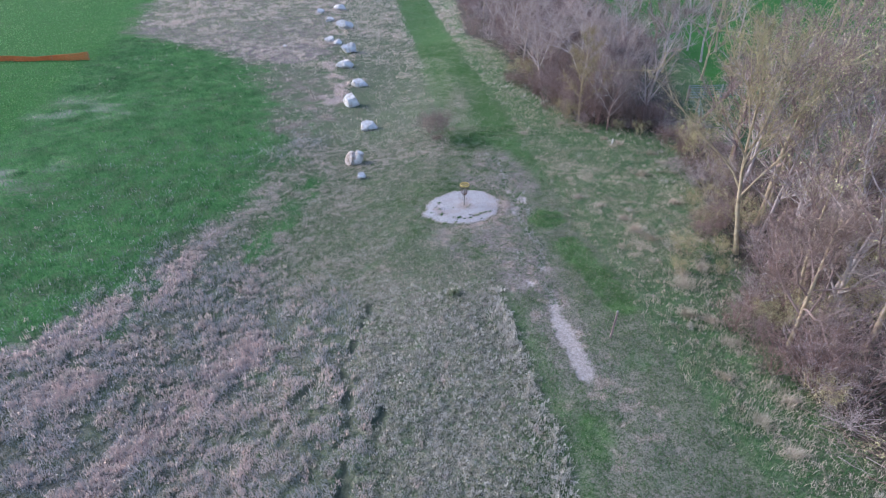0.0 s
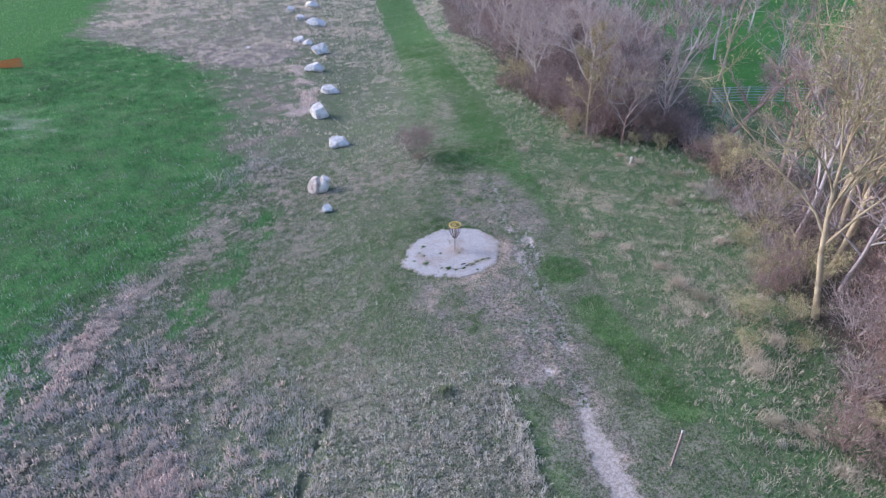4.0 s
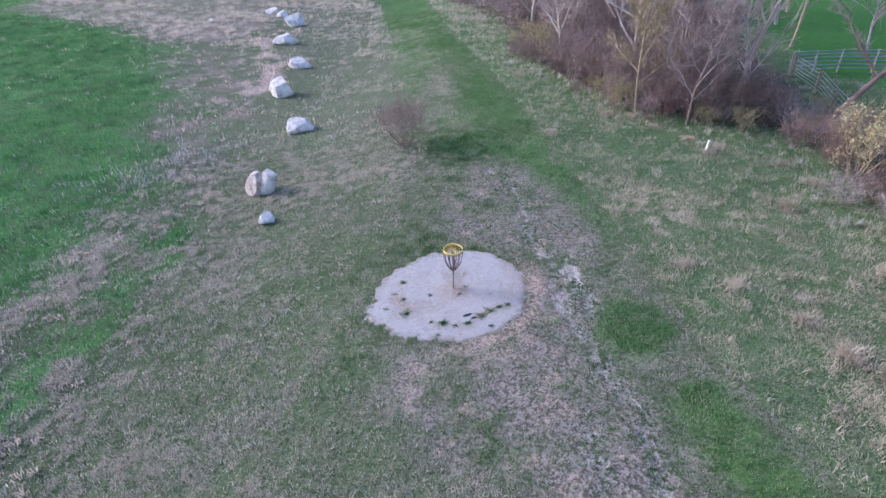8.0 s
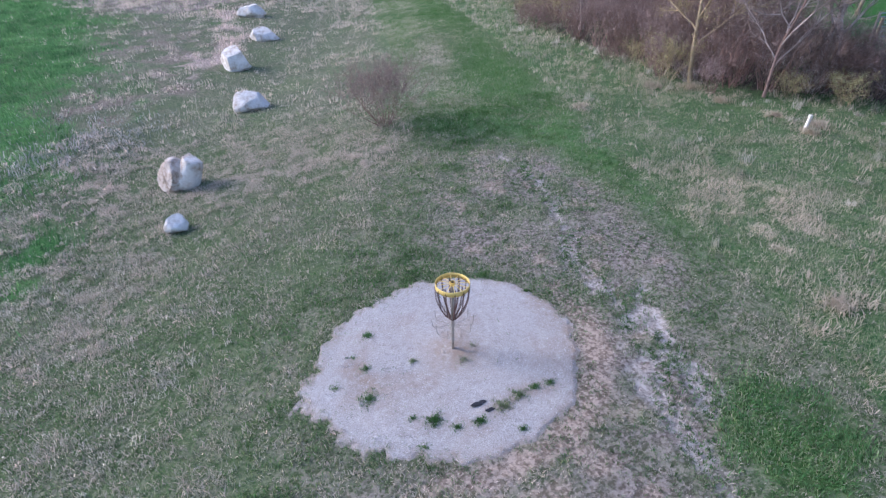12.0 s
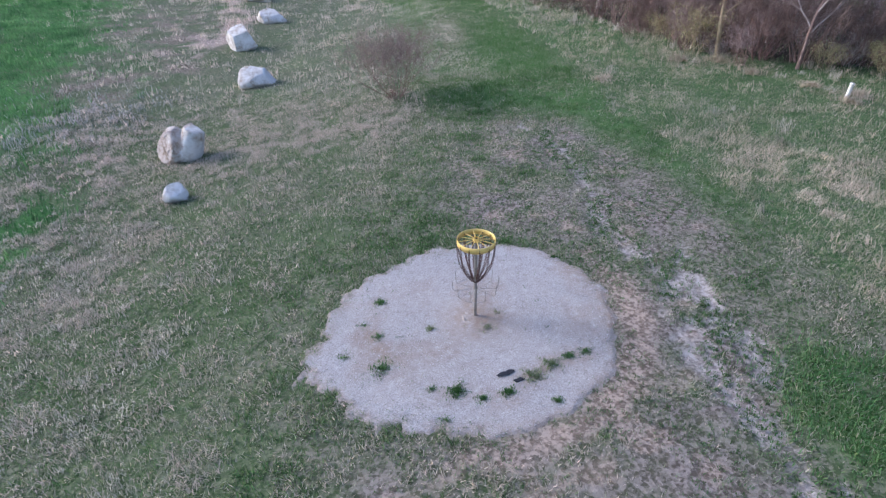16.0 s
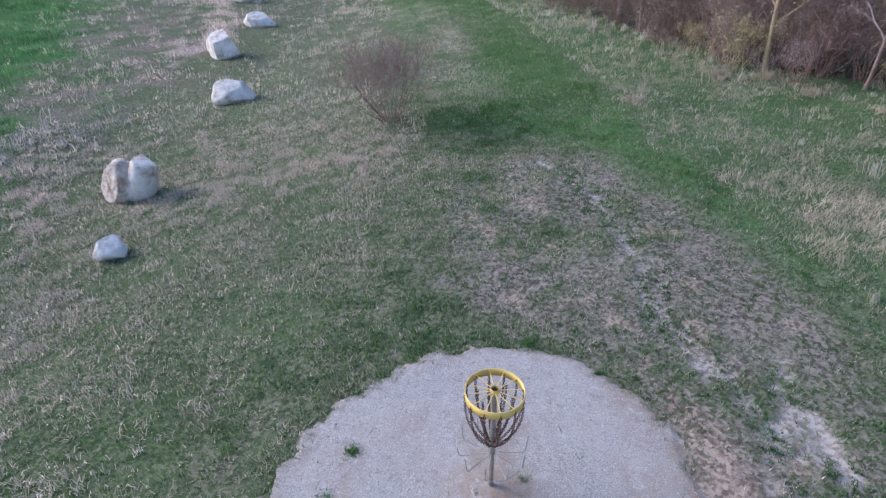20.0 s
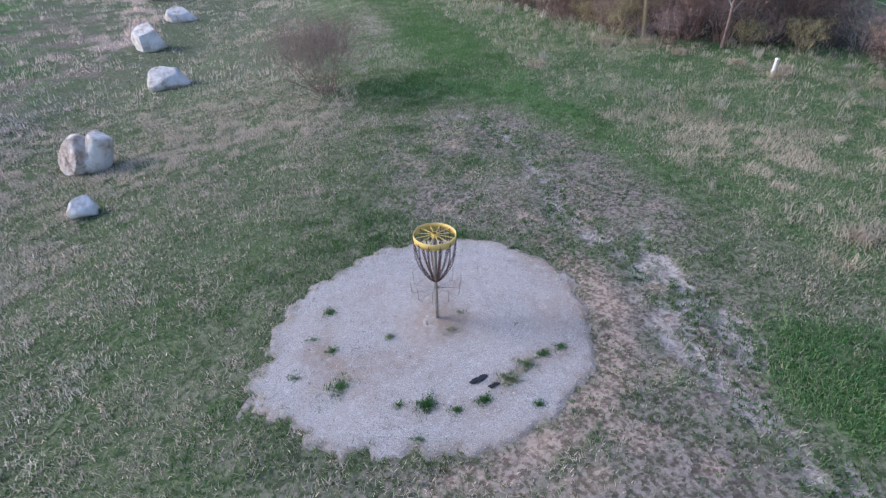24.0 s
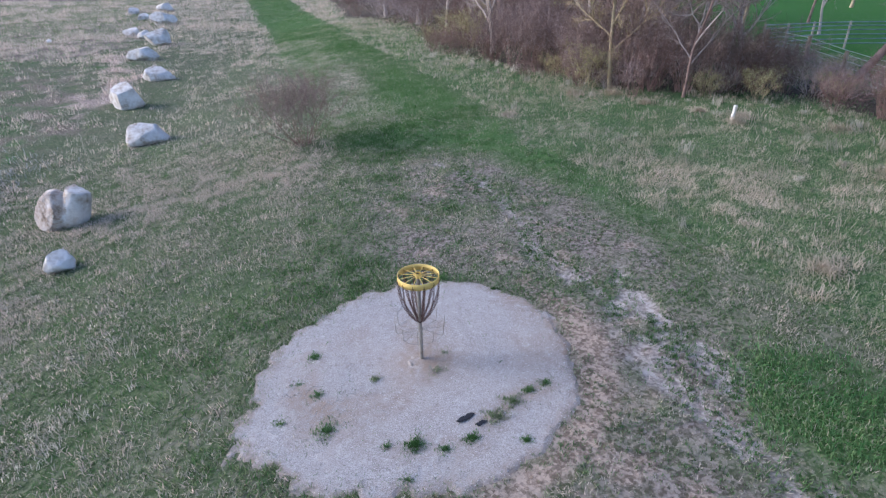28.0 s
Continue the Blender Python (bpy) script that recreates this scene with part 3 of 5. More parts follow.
gx = lines((-20, -4, 0.14), (-4, 7.5, 0.08), (7.5, 18, 0.2))
gy = lines((-21, -10, 0.14), (-10, 10, 0.08), (10, 42, 0.25))
GX, GY = np.meshgrid(gx, gy, indexing="ij")
nx, ny = GX.shape
px, py = GX.ravel(), GY.ravel()
pz = ground_z(px, py)
ii, jj = np.meshgrid(np.arange(nx - 1), np.arange(ny - 1), indexing="ij")
quads = np.stack([ii * ny + jj, (ii + 1) * ny + jj, (ii + 1) * ny + jj + 1, ii * ny + jj + 1], -1).reshape(-1, 4)
zn = zones(px, py)
pz = pz - 0.035 * zn["rut"] - 0.02 * zn["sand"] - 0.12 * zn["gap"]
me = mesh_np("ground", np.stack([px, py, pz], -1), quads)
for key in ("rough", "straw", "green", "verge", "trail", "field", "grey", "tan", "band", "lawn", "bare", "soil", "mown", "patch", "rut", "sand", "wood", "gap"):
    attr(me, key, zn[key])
tagged(put("ground", me, ground_material(), shade=True), "rough grassland with a worn trail, green field and woodland floor", "ground", kind="structure")


# gravel pad: a fine sheet proud of the soil, its ragged rim dipping under
n = 300
u = np.linspace(-3.0, 3.0, n)
PX, PY = np.meshgrid(u, u, indexing="ij")
e = pad_edge(PX.ravel(), PY.ravel())
z = ground_z(PX.ravel(), PY.ravel()) + np.clip(e * 0.25, -0.05, 0.016) + 0.035 * np.exp(-((PX.ravel() / 0.34) ** 2 + (PY.ravel() / 0.3) ** 2)) + 0.01 * (fnoise(PX.ravel(), PY.ravel(), 2.2, 41) - 0.5) * (e > 0)
ii, jj = np.meshgrid(np.arange(n - 1), np.arange(n - 1), indexing="ij")
q = np.stack([ii * n + jj, (ii + 1) * n + jj, (ii + 1) * n + jj + 1, ii * n + jj + 1], -1).reshape(-1, 4)
q = q[(e[q] > -0.12).all(1)]
used = np.unique(q)
index = np.zeros(n * n, int)
index[used] = np.arange(len(used))
pad = put("gravel_pad", mesh_np("gravel_pad", np.stack([PX.ravel(), PY.ravel(), z], -1)[used], index[q]), GRAVEL, shade=True)
ux, uy = PX.ravel()[used], PY.ravel()[used]
soil = 0.45 * smooth(fnoise(ux, uy, 1.3, 88), 0.5, 0.75) + np.exp(-(((ux - 0.05) / 0.5) ** 2 + ((uy + 0.02) / 0.4) ** 2)) + 0.8 * np.exp(-(along(ux, uy, [(0.65, -1.2), (0.95, -0.95), (1.4, -0.75)]) / 0.16) ** 2)
soil = soil + 0.75 * np.exp(-(along(ux, uy, [(-1.5, 0.5), (-1.45, -0.3), (-1.1, -1.0), (-0.4, -1.45), (0.4, -1.5)]) / 0.22) ** 2) * fnoise(ux, uy, 3.0, 44) + 0.7 * np.exp(-((pad_edge(ux, uy) - 0.0) / 0.12) ** 2)
attr(pad.data, "soil", np.clip(soil, 0, 1))
tagged(pad, "round pale grey crushed limestone pad with ragged edge", "gravel pad", kind="structure")


# ---- grass ----
rng = np.random.default_rng(5)


def scatter(n, x0, x1, y0, y1, weight):
    """n random places in a rectangle, kept by the weight in 0..1."""
    x, y = rng.uniform(x0, x1, n), rng.uniform(y0, y1, n)
    keep = rng.uniform(0, 1, n) < weight(x, y)
    return x[keep], y[keep]


def blades(name, x, y, length, width, lean, tone, label, category, bent=True, droop=0.35, heading=None, curl=0.0, material=None):
    """One mesh of grass blades that stand at x, y. lean: sideways reach as a share of the length."""
    n = len(x)
    a = rng.uniform(0, 2 * np.pi, n) if heading is None else heading
    side = a + np.pi / 2 + rng.normal(0, 0.5, n)
    base = np.stack([x, y, ground_z(x, y) - 0.01], -1)
    w = 0.5 * width[:, None] * np.stack([np.cos(side), np.sin(side), np.zeros(n)], -1)
    out = np.stack([np.cos(a), np.sin(a), np.zeros(n)], -1) * (lean * length)[:, None]
    up = np.zeros((n, 3))
    up[:, 2] = length * np.sqrt(np.clip(1 - lean**2, 0.05, 1))
    if bent:
        midp = base + (0.35 + 0.12 * curl) * out + (0.62 + 0.2 * curl) * up
        tip = base + out + up * (1 - droop * lean[:, None]) * (1 - 0.5 * curl)
        v = np.stack([base - w, base + w, midp + 0.75 * w, midp - 0.75 * w, tip], 1).reshape(-1, 3)
        o = (np.arange(n) * 5)[:, None, None]
        f = (o + np.array([[0, 1, 2], [0, 2, 3], [3, 2, 4]])[None]).reshape(-1, 3)
        k = 5
    else:
        v = np.stack([base - w, base + w, base + out + up], 1).reshape(-1, 3)
        f = (np.arange(n) * 3)[:, None] + np.arange(3)[None]
        k = 3
    me = mesh_np(name, v, f)
    attr(me, "tone", np.repeat(np.clip(tone, 0, 1), k))
    return tagged(put(name, me, material or GRASS), label, category, kind="stuff")


# short trodden grass of the trail and round the pad
def w_short(x, y):
    z = zones(x, y)
    return np.clip((0.25 + 0.75 * z["trail"]) * (1 - 0.88 * z["bare"]) * (1 - 0.85 * z["soil"]) * (1 - 0.93 * z["rut"]) * (1 - z["sand"]) * (1 - 0.985 * z["pad"]), 0, 1)


def tufts(cx, cy, count, spread):
    """Blade places gathered round tuft centres, and the index of each blade's tuft."""
    k = len(cx) * count
    i = np.repeat(np.arange(len(cx)), count)
    s = np.repeat(rng.uniform(0.6, 1.3, len(cx)) * spread, count)
    return cx[i] + s * rng.normal(0, 1, k), cy[i] + s * rng.normal(0, 1, k), i


x, y = scatter(820000, -9, 9, -9, 13, lambda x, y: w_short(x, y) * (0.22 + 0.78 * smooth(fnoise(x, y, 3.6, 53), 0.38, 0.62)))
z = zones(x, y)
k = len(x)
tone = 0.41 + 0.65 * (fnoise(x, y, 0.8, 51) - 0.5) + rng.normal(0, 0.17, k) + 0.14 * z["bare"] - 0.08 * z["mown"] - 0.14 * z["patch"] + 0.1 * (1 - z["trail"]) + 0.6 * (fnoise(x, y, 4.0, 55) - 0.5)
lush = 1 - np.clip(z["bare"] + 0.4 * smooth(x, 0.5, 2.5), 0, 1)
blades("trail_grass", x, y, rng.uniform(0.03, 0.065, k) * (1 + 0.7 * lush), rng.uniform(0.009, 0.016, k) * (1 + 0.35 * lush), rng.uniform(0.4, 0.97, k), tone, "short trodden green and brown grass on the trail", "grass", bent=False)

x, y = scatter(150000, -3, 3, -3, 3, lambda x, y: np.exp(-((pad_edge(x, y) + 0.06) / (0.13 + 0.1 * smooth(-x, -0.3, 1.0))) ** 2) * smooth(fnoise(x, y, 4.0, 56), 0.42, 0.58) * (1 - 0.85 * smooth(x - 0.6 * y, 0.8, 1.8)))
k = len(x)
blades("rim_grass", x, y, rng.uniform(0.03, 0.075, k), rng.uniform(0.007, 0.013, k), rng.uniform(0.3, 0.97, k), 0.34 + 0.5 * (fnoise(x, y, 1.3, 57) - 0.5) + rng.normal(0, 0.12, k), "short grass creeping over the gravel rim", "grass", bent=False)

x, y = scatter(280000, 1, 17, -32, -6, lambda x, y: w_short(x, y) * zones(x, y)["trail"] * smooth(y, -34, -20) * smooth(fnoise(x, y, 4.0, 54), 0.3, 0.55))
x2, y2 = scatter(420000, -10, 6, 9, 48, lambda x, y: w_short(x, y) * zones(x, y)["trail"] * (1 - smooth(y, 38, 48)) * smooth(y, 9, 13))
x3, y3 = scatter(130000, -20, 0, 38, 104, lambda x, y: zones(x, y)["mown"] * smooth(y, 38, 48))
x, y = np.concatenate([x, x2, x3]), np.concatenate([y, y2, y3])
z = zones(x, y)
k = len(x)
big = 1 + 1.4 * smooth(y, 38, 60)
tone = 0.4 - 0.1 * smooth(-y, 6, 12) + 0.4 * (fnoise(x, y, 0.6, 52) - 0.5) + 0.5 * (fnoise(x, y, 2.4, 58) - 0.5) + rng.normal(0, 0.14, k) + 0.15 * z["bare"] - 0.12 * z["mown"] - 0.2 * z["patch"] + 0.2 * np.exp(-((along(x, y, [(-0.9, 12), (-2.2, 19), (-5.5, 36)]) - 0.6) / 0.9) ** 2)
blades("path_grass", x, y, rng.uniform(0.05, 0.11, k), big * rng.uniform(0.012, 0.022, k), rng.uniform(0.2, 0.9, k), tone, "mown green grass of the path", "grass", bent=False)

# lush patches on the trail
x, y = scatter(210000, 2.8, 8.2, -18.5, 0, lambda x, y: smooth(zones(x, y)["patch"] + 0.9 * (fnoise(x, y, 2.2, 86) - 0.5), 0.15, 0.95) * (0.3 + 0.7 * smooth(y, -5, -3)))
k = len(x)
tone = 0.66 + 0.6 * (fnoise(x, y, 2.0, 84) - 0.5) + rng.normal(0, 0.17, k) + 0.35 * (rng.uniform(0, 1, k) > 0.96)
tone = tone + 0.12 * smooth(-y, 3, 5)
blades("lush_grass", x, y, rng.uniform(0.06, 0.14, k) * (1 - 0.4 * smooth(-y, 3, 5)), rng.uniform(0.008, 0.015, k), rng.uniform(0.2, 0.9, k), tone, "thick bright green patches of lawn grass on the trail", "grass", heading=6 * fnoise(x, y, 0.7, 85) + rng.normal(0, 1.0, k), material=LUSH)

# weeds dotted over the worn ground
cx, cy = scatter(40000, -2, 6.5, -9, 9, lambda x, y: np.clip(0.15 + zones(x, y)["bare"] + zones(x, y)["rut"], 0, 1) * zones(x, y)["trail"] * (1 - zones(x, y)["pad"]) * smooth(fnoise(x, y, 1.2, 59), 0.35, 0.6))
cx2, cy2 = scatter(2600, -2.2, 1.8, -2.1, 2.1, lambda x, y: (pad_edge(x, y) > 0.05) * (0.1 + 0.7 * smooth(-x - 0.5 * y, 0.3, 1.6)) * smooth(fnoise(x, y, 2.5, 60), 0.4, 0.6))
cx, cy = np.concatenate([cx, cx2]), np.concatenate([cy, cy2])
x, y, i = tufts(cx, cy, 12, 0.022)
size, tone = rng.uniform(0.5, 1.3, len(cx)) ** 1.5, rng.normal(0.12, 0.13, len(cx))
k = len(x)
blades("trail_weeds", x, y, size[i] * rng.uniform(0.02, 0.05, k), rng.uniform(0.008, 0.014, k), rng.uniform(0.2, 0.97, k), tone[i] + rng.normal(0, 0.07, k), "small dark weeds dotted over worn ground", "weeds", bent=False)


# matted dry meadow beside the trail
def w_meadow(x, y):
    z = zones(x, y)
    return np.clip((1 - z["trail"]) * (1 - 0.93 * z["field"]) * (1 - z["lawn"]) * (1 - z["wood"]) * (1 - 0.97 * z["gap"]) * (1 - 0.6 * smooth(x, 3.0, 5.0)) * (1 - smooth(y, 8, 15)) * smooth(y, -34, -20) * smooth(x, -30, -19), 0, 1)


def near(x, y):
    return 1 - smooth(np.hypot((x + 1.5) * 0.72, (y - 3.0) * 0.85), 8.0, 11.5)


def east_side(x, y):
    return smooth(x + 0.3 * y + 2.0 * (fnoise(x, y, 0.4, 75) - 0.5), -7.6, -6.0)


x, y = scatter(430000, -28, 4, -32, 15, lambda x, y: w_meadow(x, y) * (1 - near(x, y)) * (1 - east_side(x, y)) * (0.45 + 0.55 * hummocks(x, y)))
z = zones(x, y)
k = len(x)
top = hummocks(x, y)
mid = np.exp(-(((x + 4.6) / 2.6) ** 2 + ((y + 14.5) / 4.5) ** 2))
# straw tops over green gaps; light and shade of the tussocks painted in too
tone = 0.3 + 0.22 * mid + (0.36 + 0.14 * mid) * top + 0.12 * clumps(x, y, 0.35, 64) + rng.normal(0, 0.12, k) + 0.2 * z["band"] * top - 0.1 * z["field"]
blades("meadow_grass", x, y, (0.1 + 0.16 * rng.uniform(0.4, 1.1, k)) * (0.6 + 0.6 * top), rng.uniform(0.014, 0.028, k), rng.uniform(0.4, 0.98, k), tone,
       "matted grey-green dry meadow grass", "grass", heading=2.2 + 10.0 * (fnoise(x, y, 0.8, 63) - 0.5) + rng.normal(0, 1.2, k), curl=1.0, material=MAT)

# pale seed-headed tufts that stand over the mat
cx, cy = scatter(52000, -26, 4, -30, 13, lambda x, y: w_meadow(x, y) * (1 - near(x, y) * smooth(x, -9.5, -8)) * (1 - 0.9 * zones(x, y)["field"]) * (1 - 0.9 * east_side(x, y)) * np.clip(0.12 + 0.8 * zones(x, y)["band"] + 0.4 * clumps(x, y, 0.8, 78) * smooth(-x, 6, 9) + 0.12 * smooth(y, -2, 6), 0, 1) * (1 - 0.6 * smooth(y, -6, -1)))
x, y, i = tufts(cx, cy, 14, 0.07)
k = len(x)
tone, size = rng.normal(0.88, 0.12, len(cx)) + 0.1 * zones(cx, cy)["band"] - 0.16 * smooth(cy, -7, -2), rng.uniform(0.14, 0.36, len(cx)) * (1 - 0.35 * smooth(cy, -7, -2))
blades("dry_tufts", x, y, size[i] * rng.uniform(0.6, 1.1, k), rng.uniform(0.018, 0.034, k), np.maximum(rng.uniform(0.1, 0.95, k), 0.65 * smooth(y, -8, -3)), tone[i] + rng.normal(0, 0.08, k), "upright bleached tufts of last year's grass", "grass", curl=0.7)

# speckled straw between the mat and the trail, thickest along the trail's edge
x, y = scatter(300000, -12, 6, -32, 6, lambda x, y: w_meadow(x, y) * (1 - near(x, y)) * east_side(x, y))
k = len(x)
blades("straw_sward", x, y, rng.uniform(0.05, 0.15, k), rng.uniform(0.01, 0.02, k), rng.uniform(0.4, 0.98, k), 0.3 + 0.32 * clumps(x, y, 3.4, 76) + 0.1 * clumps(x, y, 0.8, 77) + rng.normal(0, 0.14, k), "olive and straw sward beside the trail", "grass", curl=1.0)
EDGE = [(5.8, -32), (4.6, -24), (3.9, -18), (3.7, -15.9), (2.9, -12.5), (1.85, -8.3), (1.2, -6.2)]
cx, cy = scatter(40000, -12, 6, -32, 2, lambda x, y: w_meadow(x, y) * (1 - near(x, y)) * east_side(x, y) * np.clip(0.55 + 0.4 * clumps(x, y, 1.1, 79) + np.exp(-(along(x, y, EDGE) / 0.5) ** 2) * smooth(-y, 6, 9), 0, 1))
x, y, i = tufts(cx, cy, 9, 0.05)
k = len(x)
edge = np.exp(-(along(cx, cy, EDGE) / 0.5) ** 2) * smooth(-cy, 6, 9)
tone, size = rng.normal(0.74, 0.15, len(cx)) + 0.14 * edge, rng.uniform(0.1, 0.22, len(cx)) * (1 + 0.8 * edge)
blades("straw_tops", x, y, size[i] * rng.uniform(0.5, 1.1, k), rng.uniform(0.016, 0.03, k), rng.uniform(0.2, 0.97, k), tone[i] + rng.normal(0, 0.08, k), "pale speckled straw tops along the trail's edge", "grass", curl=0.8, material=CREAM)

# finer matted sward on the bank round the pad
x, y = scatter(960000, -18, 6, -10, 16, lambda x, y: w_meadow(x, y) * near(x, y) * (0.5 + 0.5 * smooth(fnoise(x, y, 3.5, 65), 0.3, 0.6)))
z = zones(x, y)
k = len(x)
west = smooth(-x - 0.25 * y, 5.0, 9.5)
tuft_at = clumps(x, y, 2.6, 66) * (0.5 + 0.5 * clumps(x, y, 0.6, 70))
tone = 0.18 + 0.16 * smooth(y, 3, 9) * smooth(x, -9, -6) - 0.07 * np.exp(-(((x + 2) / 3.5) ** 2 + ((y + 1) / 4) ** 2)) + 0.2 * clumps(x, y, 0.7, 62) + (0.34 + 0.14 * west) * tuft_at + rng.normal(0, 0.16, k) - 0.12 * z["field"] + 0.06 * west - 0.08 * smooth(-x, 3.5, 5.5) * smooth(-y, -3, 0)
blades("bank_grass", x, y, (0.06 + 0.06 * tuft_at + 0.03 * west) * rng.uniform(0.5, 1.2, k), rng.uniform(0.008, 0.015, k), rng.uniform(0.5, 0.985, k), tone,
       "short matted olive and straw grass on the bank", "grass", bent=False, heading=2.4 + 9 * (fnoise(x, y, 1.1, 68) - 0.5) + rng.normal(0, 1.2, k))
cx, cy = scatter(100000, -18, 4, -10, 15, lambda x, y: w_meadow(x, y) * near(x, y) * (0.14 + 0.86 * clumps(x, y, 2.6, 66) * (0.35 + 0.65 * clumps(x, y, 0.6, 70))) * (0.35 + 0.65 * smooth(np.hypot(x, y), 3.0, 6.5)))
x, y, i = tufts(cx, cy, 4, 0.05)
k = len(x)
tone = np.clip(rng.normal(0.76, 0.15, len(cx)), 0.3, 0.98)
blades("bank_straw", x, y, rng.uniform(0.05, 0.17, k), rng.uniform(0.008, 0.016, k), rng.uniform(0.5, 0.985, k), tone[i] + rng.normal(0, 0.08, k), "curled pale straw wisps on the bank", "grass", curl=0.7)

# tangles of pale strands lower on the bank
cx, cy = scatter(7000, -10, -2.8, -9, 4, lambda x, y: w_meadow(x, y) * (1 - zones(x, y)["field"]) * smooth(-x - 0.35 * y, 2.6, 5.0) * clumps(x, y, 1.5, 73) * (0.4 + 0.6 * clumps(x, y, 0.5, 70)))
x, y, i = tufts(cx, cy, 11, 0.055)
k = len(x)
tone, size, way = rng.normal(0.68, 0.14, len(cx)), rng.uniform(0.07, 0.18, len(cx)), rng.uniform(0, 6.28, len(cx))
blades("tangled_straw", x, y, size[i] * rng.uniform(0.5, 1.1, k), rng.uniform(0.007, 0.014, k), rng.uniform(0.3, 0.985, k), tone[i] + rng.normal(0, 0.1, k), "tangled bleached strands low on the bank", "grass", curl=0.7, heading=way[i] + rng.normal(0, 1.0, k), material=CREAM)


# far meadow and straw beyond the pad
def w_far(x, y):
    z = zones(x, y)
    return np.clip((1 - z["trail"]) * (1 - z["lawn"]) * (1 - z["wood"]) * (0.5 + 0.5 * z["tan"]) * (1 - 0.93 * z["field"]) * smooth(y, 8, 15), 0, 1)


x, y = scatter(620000, -60, 6, 8, 90, w_far)
z = zones(x, y)
k = len(x)
west = smooth(-6.8 - 0.25 * (y - 5) - x, 0.0, 2.5) * (1 - z["tan"])
east = (1 - west) * (1 - z["tan"]) * smooth(-x, -2, 1)
tuft_at = clumps(x, y, 1.3, 72) * (0.35 + 0.65 * clumps(x, y, 0.3, 71))
tone = 0.42 - 0.1 * west + 0.24 * east + (0.3 + 0.3 * west + 0.05 * z["tan"]) * tuft_at + 0.02 * z["tan"] + 0.1 * (clumps(x, y, 3.5, 74) - 0.5) + rng.normal(0, 0.12, k) + 0.4 * z["band"] - 0.24 * z["field"]
big = 1 + smooth(y, 20, 60)
blades("far_grass", x, y, (0.1 + 0.06 * z["tan"] + 0.25 * z["band"]) * big * (0.45 + 0.9 * tuft_at) * rng.uniform(0.5, 1.2, k), 0.026 * big * rng.uniform(0.7, 1.3, k), rng.uniform(0.2, 0.95, k), tone, "dry pinkish-tan and olive grass of the far meadow", "grass", bent=False)

cx, cy = scatter(52000, -40, 4, 8, 75, lambda x, y: w_far(x, y) * np.clip(clumps(x, y, 1.3, 72) * (0.25 + 0.75 * clumps(x, y, 0.3, 71)) * (1 - 0.6 * zones(x, y)["tan"]), 0, 1))
x, y, i = tufts(cx, cy, 7, 0.1)
k = len(x)
big = 1 + 0.7 * smooth(y, 20, 60)
tone = rng.normal(0.7, 0.13, len(cx))
blades("far_tufts", x, y, big * rng.uniform(0.12, 0.32, k), big * rng.uniform(0.018, 0.034, k), rng.uniform(0.1, 0.95, k), tone[i] + rng.normal(0, 0.06, k), "bleached tufts in the far meadow", "grass", bent=False)

# lush green field
x, y = scatter(360000, -48, -8, -20, 46, lambda x, y: zones(x, y)["field"] * (1 - 0.8 * zones(x, y)["lawn"]) * (1 - 0.7 * zones(x, y)["grey"]))
z = zones(x, y)
k = len(x)
tone = 0.3 + 0.5 * (fnoise(x, y, 0.3, 81) - 0.5) + 0.9 * (fnoise(x, y, 1.3, 82) - 0.5) + rng.normal(0, 0.12, k) + 0.5 * z["grey"]
x2, y2 = scatter(110000, -110, -36, -10, 125, lambda x, y: zones(x, y)["lawn"])
blades("lawn_grass", x2, y2, rng.uniform(0.08, 0.16, len(x2)), rng.uniform(0.07, 0.14, len(x2)), rng.uniform(0.2, 0.9, len(x2)), 0.64 + 0.35 * (fnoise(x2, y2, 0.12, 89) - 0.5) + rng.normal(0, 0.08, len(x2)), "smooth mown green lawn", "grass", bent=False, material=LUSH)
blades("field_grass", x, y, rng.uniform(0.1, 0.24, k) * (0.5 + 1.0 * fnoise(x, y, 0.9, 83)), rng.uniform(0.02, 0.042, k), rng.uniform(0.2, 0.9, k), tone, "lush bright green grass of the field", "grass", bent=False, heading=2.6 + 5 * (fnoise(x, y, 0.5, 87) - 0.5) + rng.normal(0, 0.8, k), material=LUSH)


# rough verge between the trail and the wood
def w_verge(x, y):
    z = zones(x, y)
    return np.clip((1 - z["trail"]) * (1 - 0.8 * z["wood"]) * (1 - z["lawn"]) * smooth(x + 0.14 * np.maximum(y, 0), 2.2, 3.6), 0, 1)


def near_verge(x, y):
    return 1 - smooth(np.hypot(x - 5, (y - 4) * 0.75), 7.0, 10.0)


def foot(x, y):
    """The strip along the wood's foot."""
    return smooth(inside(x, y, WOOD), -3.6, -0.6)


x, y = scatter(460000, 2, 16, -8, 18, lambda x, y: w_verge(x, y) * near_verge(x, y))
k = len(x)
tuft_at = clumps(x, y, 1.8, 95) * (0.35 + 0.65 * clumps(x, y, 0.5, 92))
lush = smooth(y + 0.3 * x, 6, 11)
tone = 0.4 + 0.13 * clumps(x, y, 0.8, 91) + (0.4 - 0.22 * lush) * tuft_at - 0.13 * lush + rng.normal(0, 0.14, k)
blades("verge_sward", x, y, (0.08 + 0.06 * tuft_at) * rng.uniform(0.5, 1.2, k), rng.uniform(0.007, 0.014, k), rng.uniform(0.5, 0.98, k), tone, "tangled green and straw sward beside the trail", "grass", bent=False,
       heading=0.4 + 9 * (fnoise(x, y, 0.9, 93) - 0.5) + rng.normal(0, 1.2, k), material=GOLD)
